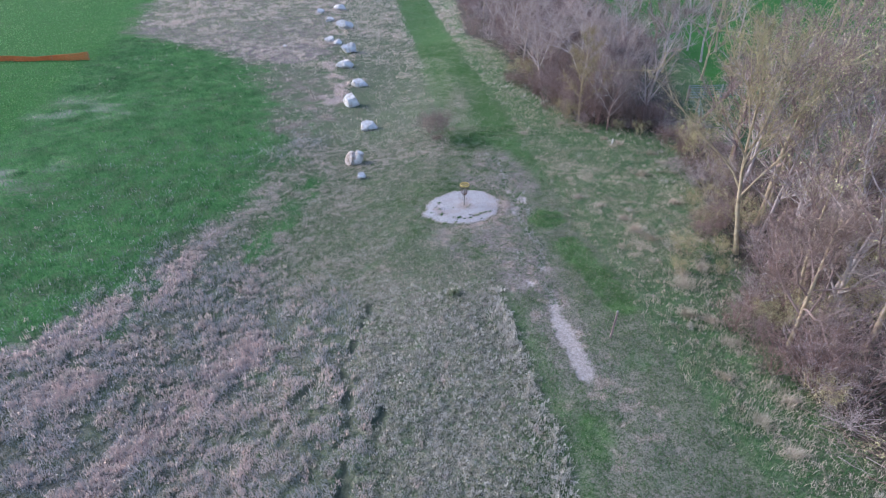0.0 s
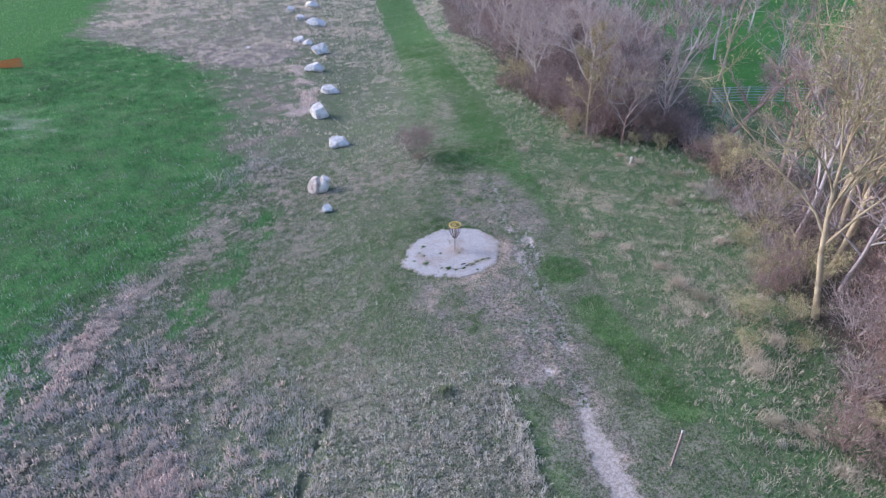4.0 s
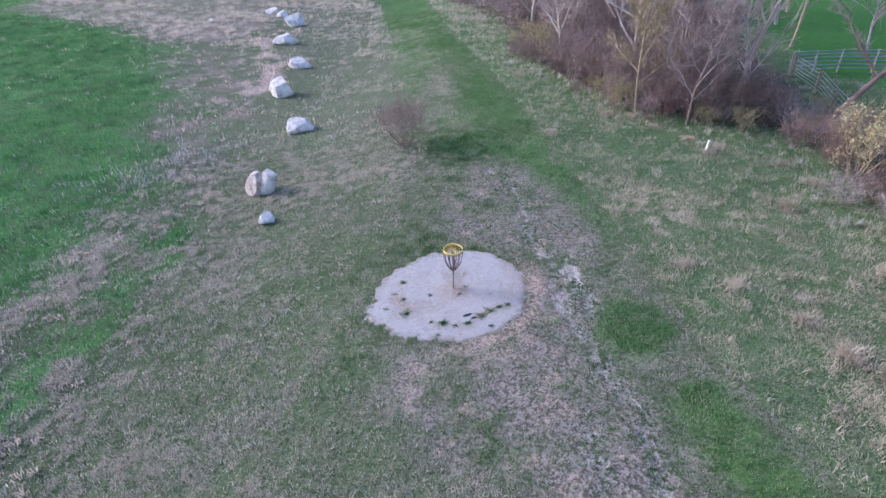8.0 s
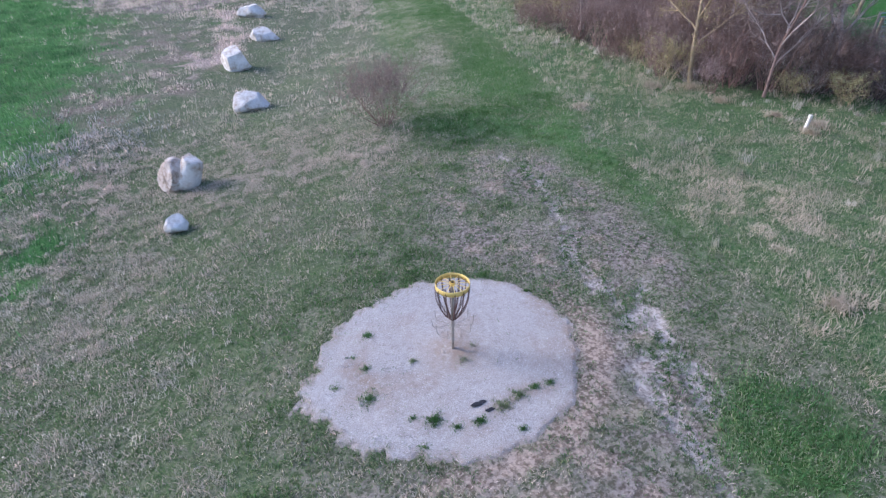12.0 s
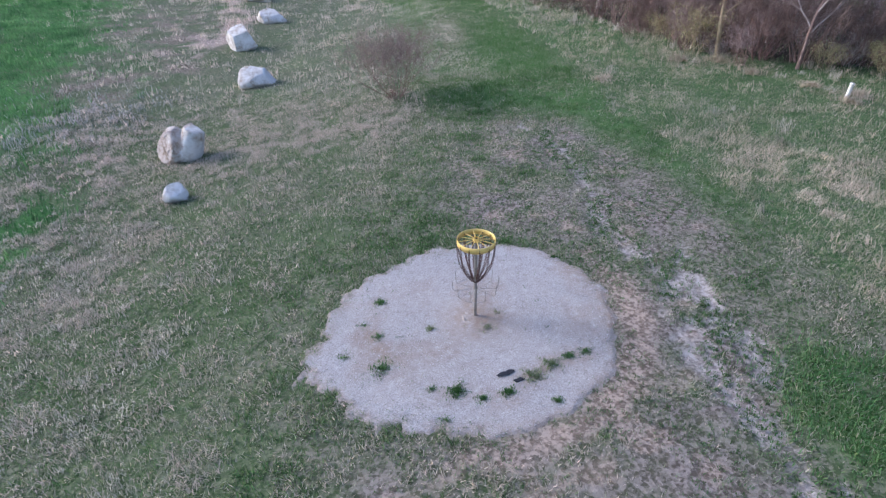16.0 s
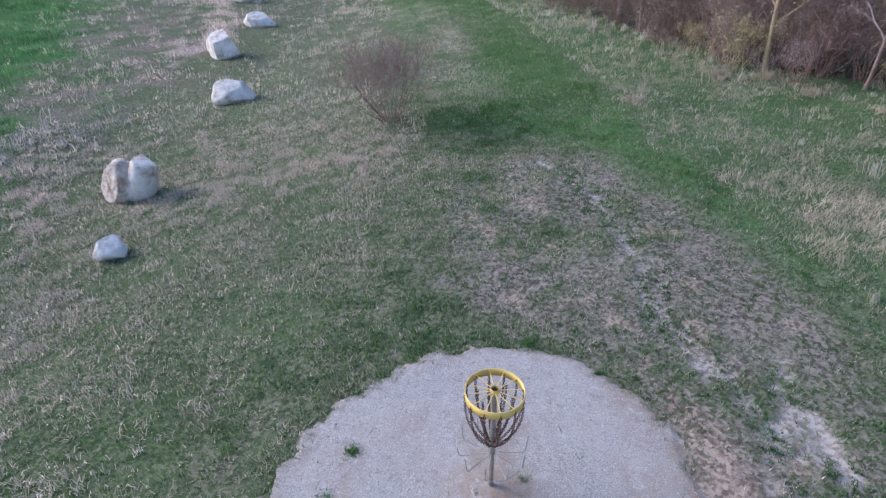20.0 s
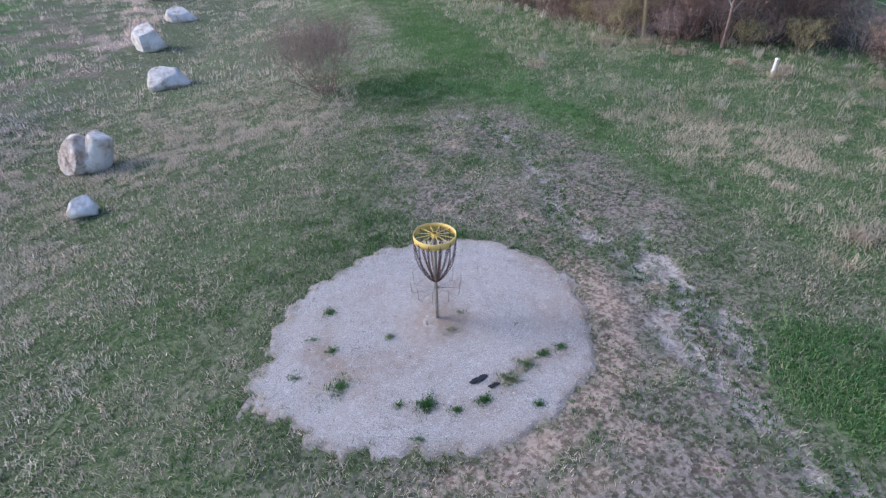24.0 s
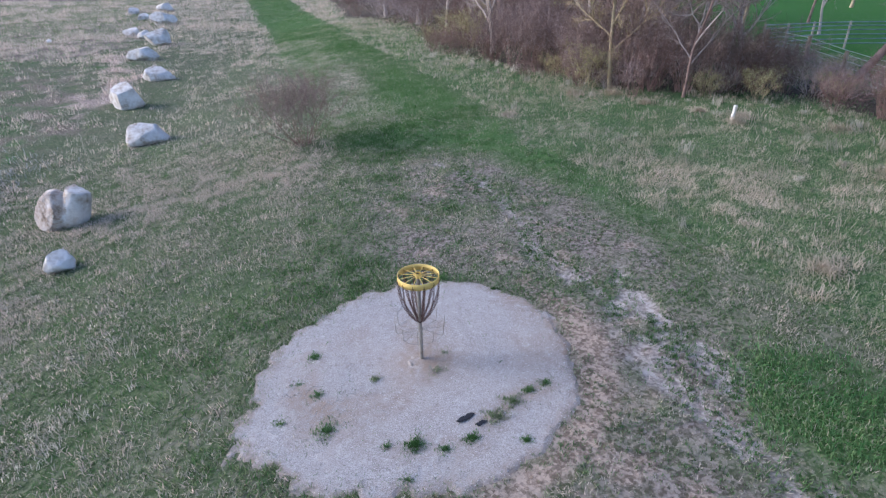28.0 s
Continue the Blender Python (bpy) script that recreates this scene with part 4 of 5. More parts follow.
x, y = scatter(350000, -8, 20, -32, 44, lambda x, y: w_verge(x, y) * smooth(y, -34, -20) * (1 - near_verge(x, y)))
k = len(x)
tuft_at = clumps(x, y, 1.6, 96) * (0.35 + 0.65 * clumps(x, y, 0.45, 92))
tone = 0.2 - 0.08 * smooth(-y, 2, 8) + 0.14 * clumps(x, y, 0.7, 91) + 0.3 * tuft_at + rng.normal(0, 0.14, k)
blades("verge_grass", x, y, (0.14 + 0.12 * tuft_at) * rng.uniform(0.6, 1.2, k), rng.uniform(0.01, 0.022, k), rng.uniform(0.3, 0.97, k), tone, "long tangled green and straw verge grass", "grass",
       heading=0.4 + 3.5 * (fnoise(x, y, 0.35, 93) - 0.5) + rng.normal(0, 0.9, k), material=GOLD)
cx, cy = scatter(60000, -8, 17, -30, 44, lambda x, y: w_verge(x, y) * (1 - 0.5 * smooth(y + 0.3 * x, 6, 11)) * np.clip(0.26 + 0.5 * clumps(x, y, 1.8, 95) * (0.35 + 0.65 * clumps(x, y, 0.5, 92)) + 0.4 * clumps(x, y, 1.2, 97) * foot(x, y), 0, 1))
x, y, i = tufts(cx, cy, 8, 0.07)
k = len(x)
tone, size, way = rng.normal(0.75, 0.13, len(cx)), rng.uniform(0.1, 0.32, len(cx)), rng.uniform(0, 6.28, len(cx))
blades("verge_straw", x, y, size[i] * rng.uniform(0.6, 1.1, k), rng.uniform(0.008, 0.015, k) * (1 + 0.5 * smooth(-y, 2, 5)), rng.uniform(0.4, 0.985, k), tone[i] + rng.normal(0, 0.07, k), "golden bleached straw tufts in the verge", "grass", curl=0.8, heading=way[i] + rng.normal(0, 1.0, k), material=GOLD)
# bent bunches of tall dead grass
cx, cy = scatter(2200, 2, 17, -26, 30, lambda x, y: w_verge(x, y) * (1 - zones(x, y)["wood"]) * clumps(x, y, 0.7, 98) * np.clip(0.1 + 0.9 * foot(x, y), 0, 1))
x, y, i = tufts(cx, cy, 30, 0.08)
k = len(x)
tone, size, way = rng.normal(0.68, 0.1, len(cx)), rng.uniform(0.15, 0.45, len(cx)), rng.uniform(0, 6.28, len(cx))
blades("bent_straw", x, y, size[i] * rng.uniform(0.5, 1.1, k), rng.uniform(0.009, 0.018, k), rng.uniform(0.2, 0.97, k), tone[i] + rng.normal(0, 0.08, k), "bent bunches of tall bleached grass by the wood", "grass", curl=0.9, heading=way[i] + rng.normal(0, 0.6, k), material=CREAM)

# ---- disc golf basket ----
def ring_mesh(bm, r, z0, z1, thick, seg=48):
    """An upright band of metal: inner and outer wall with rims."""
    vs = []
    for i in range(seg):
        a = 2 * math.pi * i / seg
        c, s = math.cos(a), math.sin(a)
        vs.append([bm.verts.new((rr * c, rr * s, zz)) for rr, zz in ((r, z0), (r, z1), (r - thick, z1), (r - thick, z0))])
    for i in range(seg):
        a, b = vs[i], vs[(i + 1) % seg]
        for k in range(4):
            bm.faces.new((a[k], b[k], b[(k + 1) % 4], a[(k + 1) % 4]))


def rod(a, b, r):
    a, b = np.array(a, float), np.array(b, float)
    return (np.stack([a, (a + b) / 2, b]), np.full(3, r))


def arc(r, z, a0=0.0, a1=2 * math.pi, n=40):
    t = np.linspace(a0, a1, n)
    return np.stack([r * np.cos(t), r * np.sin(t), np.full(n, z)], -1)


def link_chain(pts, size):
    """A chain: one small flattened link after another along the points, each turned against the last."""
    d = np.r_[0, np.cumsum(np.linalg.norm(np.diff(pts, axis=0), axis=1))]
    paths = []
    for k, s in enumerate(np.arange(size * 0.4, d[-1], size * 0.78)):
        c = np.array([np.interp(s, d, pts[:, i]) for i in range(3)])
        c2 = np.array([np.interp(min(s + size * 0.2, d[-1]), d, pts[:, i]) for i in range(3)])
        t = c2 - c
        t /= np.linalg.norm(t) + 1e-9
        side = np.cross(t, (0, 0, 1.0))
        side = side / np.linalg.norm(side) if np.linalg.norm(side) > 1e-3 else np.array((1.0, 0, 0))
        side = side if k % 2 else np.cross(t, side)
        ang = np.linspace(0, 2 * np.pi, 9)
        paths.append((c + size * 0.52 * np.cos(ang)[:, None] * t + size * 0.3 * np.sin(ang)[:, None] * side, np.full(9, size * 0.11)))
    return paths


def disc_golf_basket():
    H = 1.29
    top = new("disc_golf_basket")
    tagged(top, "yellow-banded disc golf basket with rusted hanging chains on gravel", "disc golf basket")
    tube_part("pole", [(np.array([(0, 0, -0.05), (0, 0, 0.6), (0, 0, H + 0.0)]), np.full(3, 0.024))], GALV, top, "weathered galvanised steel pole", 12)
    bm = bmesh.new()
    ring_mesh(bm, 0.252, H - 0.065, H + 0.015, 0.006)
    band = part("band", bm, YELLOW, top, "bright yellow painted steel band", True)
    bm = bmesh.new()
    bmesh.ops.create_cone(bm, cap_ends=False, segments=20, radius1=0.036, radius2=0.036, depth=0.06, matrix=Matrix.Translation((0, 0, H)))
    bmesh.ops.create_cone(bm, cap_ends=False, segments=20, radius1=0.028, radius2=0.028, depth=0.06, matrix=Matrix.Translation((0, 0, H)))
    hub = part("hub", bm, YELLOW, top, "yellow painted hub sleeve", True)
    bm = bmesh.new()
    bmesh.ops.create_cone(bm, cap_ends=True, segments=16, radius1=0.024, radius2=0.024, depth=0.012, matrix=Matrix.Translation((0, 0, H + 0.012)))
    part("pole_cap", bm, LITTER, top, "dark plastic pole cap")
    for i in range(12):
        a = 2 * math.pi * (i + 0.35) / 12
        c, s = math.cos(a), math.sin(a)
        tube_part("spoke", [rod((0.034 * c, 0.034 * s, H + 0.004), (0.248 * c, 0.248 * s, H - 0.012), 0.0045)], YELLOW, band)
    for i in range(12):
        a = 2 * math.pi * (i + 0.35) / 12
        t = np.linspace(0, 1, 40)
        r = 0.222 * (1 - t**2.6) + 0.03
        z = H - 0.02 - 0.64 * (t**0.95)
        pts = np.stack([r * math.cos(a), r * math.sin(a), z], -1)
        tube_part("chain", link_chain(pts, 0.034), RUST, top, "", 4)
    for i in range(6):
        a = 2 * math.pi * (i + 0.8) / 6
        t = np.linspace(0, 1, 30)
        r = 0.12 * (1 - t**2.2) + 0.028
        pts = np.stack([r * math.cos(a), r * math.sin(a), H - 0.02 - 0.6 * t], -1)
        tube_part("inner_chain", link_chain(pts, 0.034), RUST, top, "", 4)
    tube_part("chain_ring", [(arc(0.034, H - 0.655), np.full(40, 0.006))], RUST, top)
    # wire catching tray: radial floor rods that turn up into the cage
    tray = tube_part("tray", [(arc(0.285, 0.488), np.full(40, 0.0032))], GALV, top, "thin grey wire catching tray")
    for i in range(10):
        a = 2 * math.pi * (i + 0.2) / 10
        c, s = math.cos(a), math.sin(a)
        pts = np.array([(0.024 * c, 0.024 * s, 0.52), (0.16 * c, 0.16 * s, 0.5), (0.285 * c, 0.285 * s, 0.49), (0.305 * c, 0.305 * s, 0.52), (0.318 * c, 0.318 * s, 0.68)])
        tube_part("tray_rod", [(pts, np.full(5, 0.0036))], GALV, tray)
    tube_part("tray_rim", [(arc(0.318, 0.68, 1.0, 4.3), np.full(40, 0.0036))], GALV, tray, "bent grey wire tray rim, partly missing")
    tube_part("tray_collar", [(np.array([(0, 0, 0.5), (0, 0, 0.52), (0, 0, 0.54)]), np.full(3, 0.031))], GALV, tray, "", 14)
    top.matrix_world = pose(0, 0.02, gz(0, 0), 0.6, -0.8, 0)
    return top


disc_golf_basket()

# broken ring of old concrete at the pole's foot
bm = bmesh.new()
rows = []
for k in range(27):
    a, r1, h = 2.2 + 3.9 * k / 26, 0.15 + 0.03 * noise.noise((k * 0.7, 0, 0)), 0.03 + 0.02 * noise.noise((k * 0.5, 3, 0))
    rows.append([bm.verts.new((r * math.cos(a) - 0.03, r * math.sin(a) - 0.02, z)) for r, z in ((0.1, -0.03), (0.1, h), (r1 - 0.012, h), (r1, h - 0.012), (r1, -0.03))])
for a, b in zip(rows, rows[1:]):
    for k in range(5):
        bm.faces.new((a[k], b[k], b[(k + 1) % 5], a[(k + 1) % 5]))
bm.faces.new(rows[0]), bm.faces.new(rows[-1][::-1])
bmesh.ops.recalc_face_normals(bm, faces=bm.faces[:])
ob = part("concrete_footing", bm, CONCRETE, None)
ob.location = (0, 0, gz(0, 0) + 0.01)
tagged(ob, "broken pale concrete footing ring round the pole", "footing")

# soil mound with pebbles round the footing
k = 16000
a, r = rng.uniform(0, 2 * np.pi, k), 2.2 * np.sqrt(rng.uniform(0, 1, k))
x, y = r * np.cos(a), r * np.sin(a)
keep = pad_edge(x, y) > 0.02
x, y = x[keep], y[keep]
k = len(x)
s = rng.uniform(0.003, 0.008, k) * (1 + 0.6 * (rng.uniform(0, 1, k) > 0.985))
octa = np.array([(1, 0, 0), (0, 1, 0), (-1, 0, 0), (0, -1, 0), (0, 0, 0.7), (0, 0, -0.7)])
of = np.array([(0, 1, 4), (1, 2, 4), (2, 3, 4), (3, 0, 4), (1, 0, 5), (2, 1, 5), (3, 2, 5), (0, 3, 5)])
ang = rng.uniform(0, 6.28, k)
loc = octa[None] * s[:, None, None] * rng.uniform(0.7, 1.3, (k, 6, 1))
rx = loc[..., 0] * np.cos(ang)[:, None] - loc[..., 1] * np.sin(ang)[:, None]
ry = loc[..., 0] * np.sin(ang)[:, None] + loc[..., 1] * np.cos(ang)[:, None]
v = np.stack([rx + x[:, None], ry + y[:, None], loc[..., 2] + (ground_z(x, y) + 0.018)[:, None]], -1).reshape(-1, 3)
f = ((np.arange(k) * 6)[:, None, None] + of[None]).reshape(-1, 3)
tagged(put("loose_gravel", mesh_np("loose_gravel", v, f), PEBBLE), "loose pale grey limestone chips on the pad", "gravel", kind="stuff")


# ---- boulders ----
def lobe_reach(u, c, q):
    """How far a ray from the middle along u runs inside an ellipsoid at c with half axes q."""
    a = sum((u[i] / q[i]) ** 2 for i in range(3))
    b = -sum(u[i] * c[i] / q[i] ** 2 for i in range(3))
    k = sum((c[i] / q[i]) ** 2 for i in range(3)) - 1
    return (-b + math.sqrt(max(b * b - a * k, 0))) / a


def boulder(w, d, h, x, y, turn, seed, label, cleft=0.0, tilt=0.0, facets=6):
    bm = bmesh.new()
    bmesh.ops.create_icosphere(bm, subdivisions=5 if cleft else 4, radius=1.0)
    r = random.Random(seed)
    lobes = [(Vector((-0.34, -0.14, -0.2)), Vector((0.62, 0.84, 0.76))), (Vector((0.34, 0.04, 0.18)), Vector((0.52, 0.9, 1.04)))]
    cuts = [(Vector((r.uniform(-1, 1), r.uniform(-1, 1), r.uniform(-0.5, 0.7))).normalized(), r.uniform(0.6, 0.86)) for _ in range(facets)] + [(Vector((r.uniform(-0.35, 0.35), r.uniform(-0.5, 0.1), 1)).normalized(), r.uniform(0.5, 0.7))]
    for v in bm.verts:
        p = v.co.copy()
        if cleft:
            p *= max(lobe_reach(p, c, q) for c, q in lobes)
        p *= 1 + (0.07 if cleft else 0.22) * noise.noise(p * 1.5 + Vector((seed * 3.1, 0, 0)))
        for nrm, off in cuts:
            over = p.dot(nrm) - off * (1.15 if cleft else 1)
            if over > 0:
                p -= nrm * over * 0.95
        p *= 1 + 0.035 * noise.noise(p * 4.0 + Vector((0, seed, 0))) + 0.014 * noise.noise(p * 11.0)
        v.co = Vector((p.x * w * 0.52, p.y * d * 0.52, p.z * h * 0.62 if p.z > 0 else p.z * h * 0.45))
    lo = min(v.co.z for v in bm.verts)
    ob = part("boulder", bm, STONE, None, "", True)
    ob.data.set_sharp_from_angle(angle=radians(34))
    if cleft:
        ob.data.materials.append(TAN_STONE)
        for f in ob.data.polygons:
            f.material_index = int(f.center.x + 0.35 * noise.noise(f.center * 3.0) < -0.06 or abs(f.center.x + 0.02) < 0.05 + 0.1 * noise.noise(f.center * 6.0))
    ob.matrix_world = pose(x, y, gz(x, y) - lo - 0.2 * h, 0, tilt, turn)
    return tagged(ob, label, "boulder", "line of boulders beside the trail")


WHITE, DIRTY = "pale weathered limestone boulder half sunk in grass", "pale limestone boulder with tan and dark stains"
boulder(0.54, 0.46, 0.5, -6.85, 5.05, 20, 21, "small smooth pale grey boulder in grass", facets=3)
boulder(1.25, 0.95, 1.4, -7.85, 7.75, 4, 2, "large cleft two-lobed limestone boulder, tan and white", 0.2, 22)
boulder(1.5, 1.0, 0.82, -8.2, 14.6, 15, 3, "flat-topped white limestone boulder in grass")
boulder(1.55, 1.2, 1.3, -11.0, 20.7, -20, 4, DIRTY, facets=7)
boulder(1.55, 1.1, 0.9, -11.5, 26.9, 5, 5, DIRTY)
boulder(2.0, 1.3, 1.0, -14.5, 33.9, -10, 6, "broad tan-stained limestone boulder by dry straw")
boulder(1.75, 1.3, 1.3, -15.6, 40.5, 30, 7, WHITE)
boulder(1.4, 1.0, 0.85, -19.3, 46.0, 40, 8, "pale boulder leaning on a smaller one")
boulder(1.2, 0.9, 0.8, -18.05, 44.9, -30, 9, "small pale boulder touching its neighbour")
boulder(2.2, 1.5, 1.45, -19.4, 55.0, 10, 10, WHITE)
boulder(1.5, 1.1, 0.8, -22.9, 59.8, 60, 11, "low tan boulder half hidden by straw")
boulder(2.1, 1.5, 1.2, -23.8, 70.0, -15, 12, WHITE)
boulder(1.5, 1.2, 1.0, -26.0, 66.0, 75, 14, "low tan boulder half hidden by straw")

# ---- small things on the ground ----
pipe = new("marker_pipe")
tagged(pipe, "short leaning white plastic marker pipe in dry grass", "marker post")
tube_part("pipe", [(np.array([(0, 0, -0.1), (0, 0, 0.22), (0, 0, 0.42)]), np.full(3, 0.05))], PIPE, pipe, "", 16)
bm = bmesh.new()
bmesh.ops.create_cone(bm, cap_ends=True, segments=16, radius1=0.056, radius2=0.054, depth=0.05, matrix=Matrix.Translation((0, 0, 0.43)))
part("cap", bm, PIPE, pipe, "white plastic cap", True)
pipe.matrix_world = pose(9.3, 8.75, gz(9.3, 8.75), 0, 4, 0)

stake = new("wooden_stake")
tagged(stake, "leaning weathered wooden stake in trail grass", "stake")
bm = bmesh.new()
bmesh.ops.create_cube(bm, size=1.0, matrix=Matrix.Translation((0, 0, 0.52)) @ Matrix.Diagonal((0.06, 0.045, 1.2, 1)))
bmesh.ops.bevel(bm, geom=bm.edges[:], offset=0.006, segments=1)
part("shaft", bm, BARK["haze"], stake)
bm = bmesh.new()
bmesh.ops.create_cube(bm, size=1.0, matrix=Matrix.Translation((0, 0, 1.1)) @ Matrix.Diagonal((0.066, 0.05, 0.07, 1)))
bmesh.ops.bevel(bm, geom=bm.edges[:], offset=0.008, segments=1)
part("tip", bm, CONCRETE, stake, "pale weathered stake tip")
stake.matrix_world = pose(6.12, -11.05, gz(6.12, -11.05), -10, 9, 10)

bm = bmesh.new()
for cx, cy, w, d, t in ((-0.08, 0.0, 0.13, 0.05, 20), (0.05, 0.03, 0.12, 0.055, 28), (0.13, 0.055, 0.05, 0.03, -15)):
    n = 14
    top = [bm.verts.new(Matrix.Rotation(radians(t), 3, "Z") @ Vector((w * math.cos(a) * (1 + 0.4 * noise.noise((a * 2, cx * 9, 0))), d * math.sin(a) * (1 + 0.5 * noise.noise((a * 3, 5, cx))), 0.012 + 0.014 * noise.noise((a, cx, 2)))) + Vector((cx, cy, 0))) for a in np.linspace(0, 6.283, n, endpoint=False)]
    f = bm.faces.new(top)
    low = bmesh.ops.extrude_face_region(bm, geom=[f])["geom"]
    bmesh.ops.translate(bm, verts=[g for g in low if isinstance(g, bmesh.types.BMVert)], vec=(0, 0, 0.012))
ob = part("black_scrap", bm, LITTER, None)
ob.location = (0.4, -1.12, gz(0.4, -1.12) + 0.02)
ob.rotation_euler, ob.scale = (0, 0, 0.2), (0.62, 0.62, 0.62)
tagged(ob, "crumpled black plastic scrap on gravel", "litter")
bm = bmesh.new()
for cx, cy in ((0, 0), (0.05, 0.03)):
    c = [bm.verts.new((cx + 0.05 * math.cos(a), cy + 0.025 * math.sin(a), z)) for a in (0.3, 1.8, 3.0, 4.6) for z in (0.0, 0.015)]
    bmesh.ops.convex_hull(bm, input=c)
ob = part("black_scrap", bm, LITTER, None)
ob.location = (0.53, -1.24, gz(0.53, -1.24) + 0.018)
tagged(ob, "small torn black plastic scrap on gravel", "litter")


def tuft(name, x, y, count, size, spread, tone, label, category, group, lean=(0.1, 0.8), wide=(0.006, 0.012)):
    """A single clump of blades as one thing of its own."""
    n = count
    a = rng.uniform(0, 2 * np.pi, n)
    r = spread * np.abs(rng.normal(0, 0.4, n))
    bx, by = x + r * np.cos(a) * 1.15, y + r * np.sin(a) * (1.05 + 0.4 * np.sin(2 * a + x))
    a = a + rng.normal(0, 1.4, n) if wide[1] < 0.013 or spread < 0.25 else 7.0 * x + 3.0 * y + rng.normal(0, 1.3, n)
    le, ln = rng.uniform(*lean, n), size * rng.uniform(0.5, 1.1, n)
    base = np.stack([bx - x, by - y, np.full(n, -0.01)], -1)
    side = a + np.pi / 2
    w = (0.5 * rng.uniform(*wide, n))[:, None] * np.stack([np.cos(side), np.sin(side), np.zeros(n)], -1)
    out = (le * ln)[:, None] * np.stack([np.cos(a), np.sin(a), np.zeros(n)], -1)
    up = (ln * np.sqrt(1 - le**2))[:, None] * np.array((0, 0, 1.0))
    v = np.stack([base - w, base + w, base + 0.35 * out + 0.6 * up + 0.8 * w, base + 0.35 * out + 0.6 * up - 0.8 * w, base + out + up * (1 - 0.3 * le[:, None])], 1).reshape(-1, 3)
    f = ((np.arange(n) * 5)[:, None, None] + np.array([[0, 1, 2], [0, 2, 3], [3, 2, 4]])[None]).reshape(-1, 3)
    me = mesh_np(name, v, f)
    attr(me, "tone", np.repeat(np.clip(rng.normal(tone, 0.08, n), 0, 1), 5))
    ob = put(name, me, GOLD if tone > 0.6 else GRASS)
    ob.location = (x, y, gz(x, y) + 0.01)
    return tagged(ob, label, category, group)


for x, y, s, sp, tone, c in ((-0.19, -1.4, 0.09, 0.13, 0.1, 420), (0.42, -1.42, 0.08, 0.09, 0.16, 260), (0.12, -1.52, 0.07, 0.08, 0.16, 200), (-0.5, -1.36, 0.06, 0.07, 0.2, 150), (-1.15, -0.98, 0.08, 0.15, 0.24, 320),
                             (-1.4, 0.42, 0.08, 0.09, 0.22, 200), (-1.3, -0.35, 0.06, 0.1, 0.27, 180), (-1.55, -0.1, 0.05, 0.08, 0.25, 120), (1.22, 1.52, 0.05, 0.06, 0.05, 140), (0.98, -0.22, 0.035, 0.04, 0.05, 80), (0.75, -1.15, 0.08, 0.17, 0.45, 420), (0.98, -0.95, 0.08, 0.14, 0.4, 300),
                             (1.2, -0.8, 0.07, 0.1, 0.25, 220), (1.42, -0.72, 0.06, 0.1, 0.25, 220), (0.18, -0.22, 0.09, 0.14, 0.5, 240), (0.3, 0.1, 0.08, 0.1, 0.5, 180), (-0.6, -0.22, 0.07, 0.08, 0.42, 140), (0.98, -1.56, 0.07, 0.07, 0.2, 160), (-0.3, -1.85, 0.06, 0.09, 0.3, 160), (-1.7, -0.75, 0.06, 0.1, 0.3, 160), (0.5, 2.05, 0.07, 0.16, 0.25, 260), (1.15, -1.28, 0.03, 0.04, 0.05, 70)):
    tuft("weed_tuft", x, y, int(1.5 * c), 0.75 * s, 1.25 * sp, tone, "small dark green weed tuft growing through gravel" if tone < 0.3 else "small half-dry weed tuft growing through gravel", "weed", "weeds on the gravel pad")
tuft("low_plant", 0.04, -8.4, 420, 0.26, 0.24, 0.47, "low olive green rosette plant in dry meadow", "plant", "", (0.1, 0.95), (0.02, 0.04))
wr0 = random.Random(3)
for x, y, s, sp in ((8.67, -2.75, 0.6, 0.5), (9.2, -3.5, 0.5, 0.45), (8.3, -1.5, 0.5, 0.5), (9.65, -7.5, 0.7, 0.6), (9.85, -6.7, 0.55, 0.5), (9.3, -9.5, 0.5, 0.4), (10.1, -9.9, 0.6, 0.45), (10.4, -11.2, 0.4, 0.35), (9.73, -13.0, 0.45, 0.35), (10.15, -15.0, 0.5, 0.45),
                    (11.3, -14.0, 0.6, 0.5), (10.6, -16.2, 0.5, 0.4), (6.25, 0.95, 0.3, 0.4), (7.25, 0.0, 0.28, 0.35), (9.35, 8.55, 0.34, 0.3), (9.85, 9.15, 0.36, 0.35), (9.0, 10.0, 0.35, 0.4), (7.5, 12.9, 0.5, 0.5), (8.05, 11.5, 0.5, 0.4), (11.6, 7.7, 0.55, 0.45), (12.0, 6.0, 0.4, 0.4), (10.4, 4.4, 0.45, 0.45), (6.4, 13.2, 0.5, 0.45), (3.7, 11.3, 0.35, 0.5), (11.3, 0.6, 0.5, 0.4), (10.9, -6.0, 0.5, 0.4)):
    tuft("straw_tuft", x, y, wr0.randint(240, 380), s * wr0.uniform(0.6, 1.0), sp * wr0.uniform(1.0, 1.7), wr0.uniform(0.68, 0.8), "large bent bleached straw tuft in green verge", "grass tuft", "straw tufts along the verge", (0.55, 0.99), (0.012, 0.024))

# lost white disc far off in the dry grass
bm = bmesh.new()
bmesh.ops.create_cone(bm, cap_ends=True, segments=24, radius1=0.2, radius2=0.17, depth=0.05)
ob = part("flying_disc", bm, PIPE, None, "", True)
ob.matrix_world = pose(-23.9, 42.3, gz(-23.9, 42.3) + 0.25, 25, 10, 0)
tagged(ob, "white plastic disc lying in dry grass", "disc")

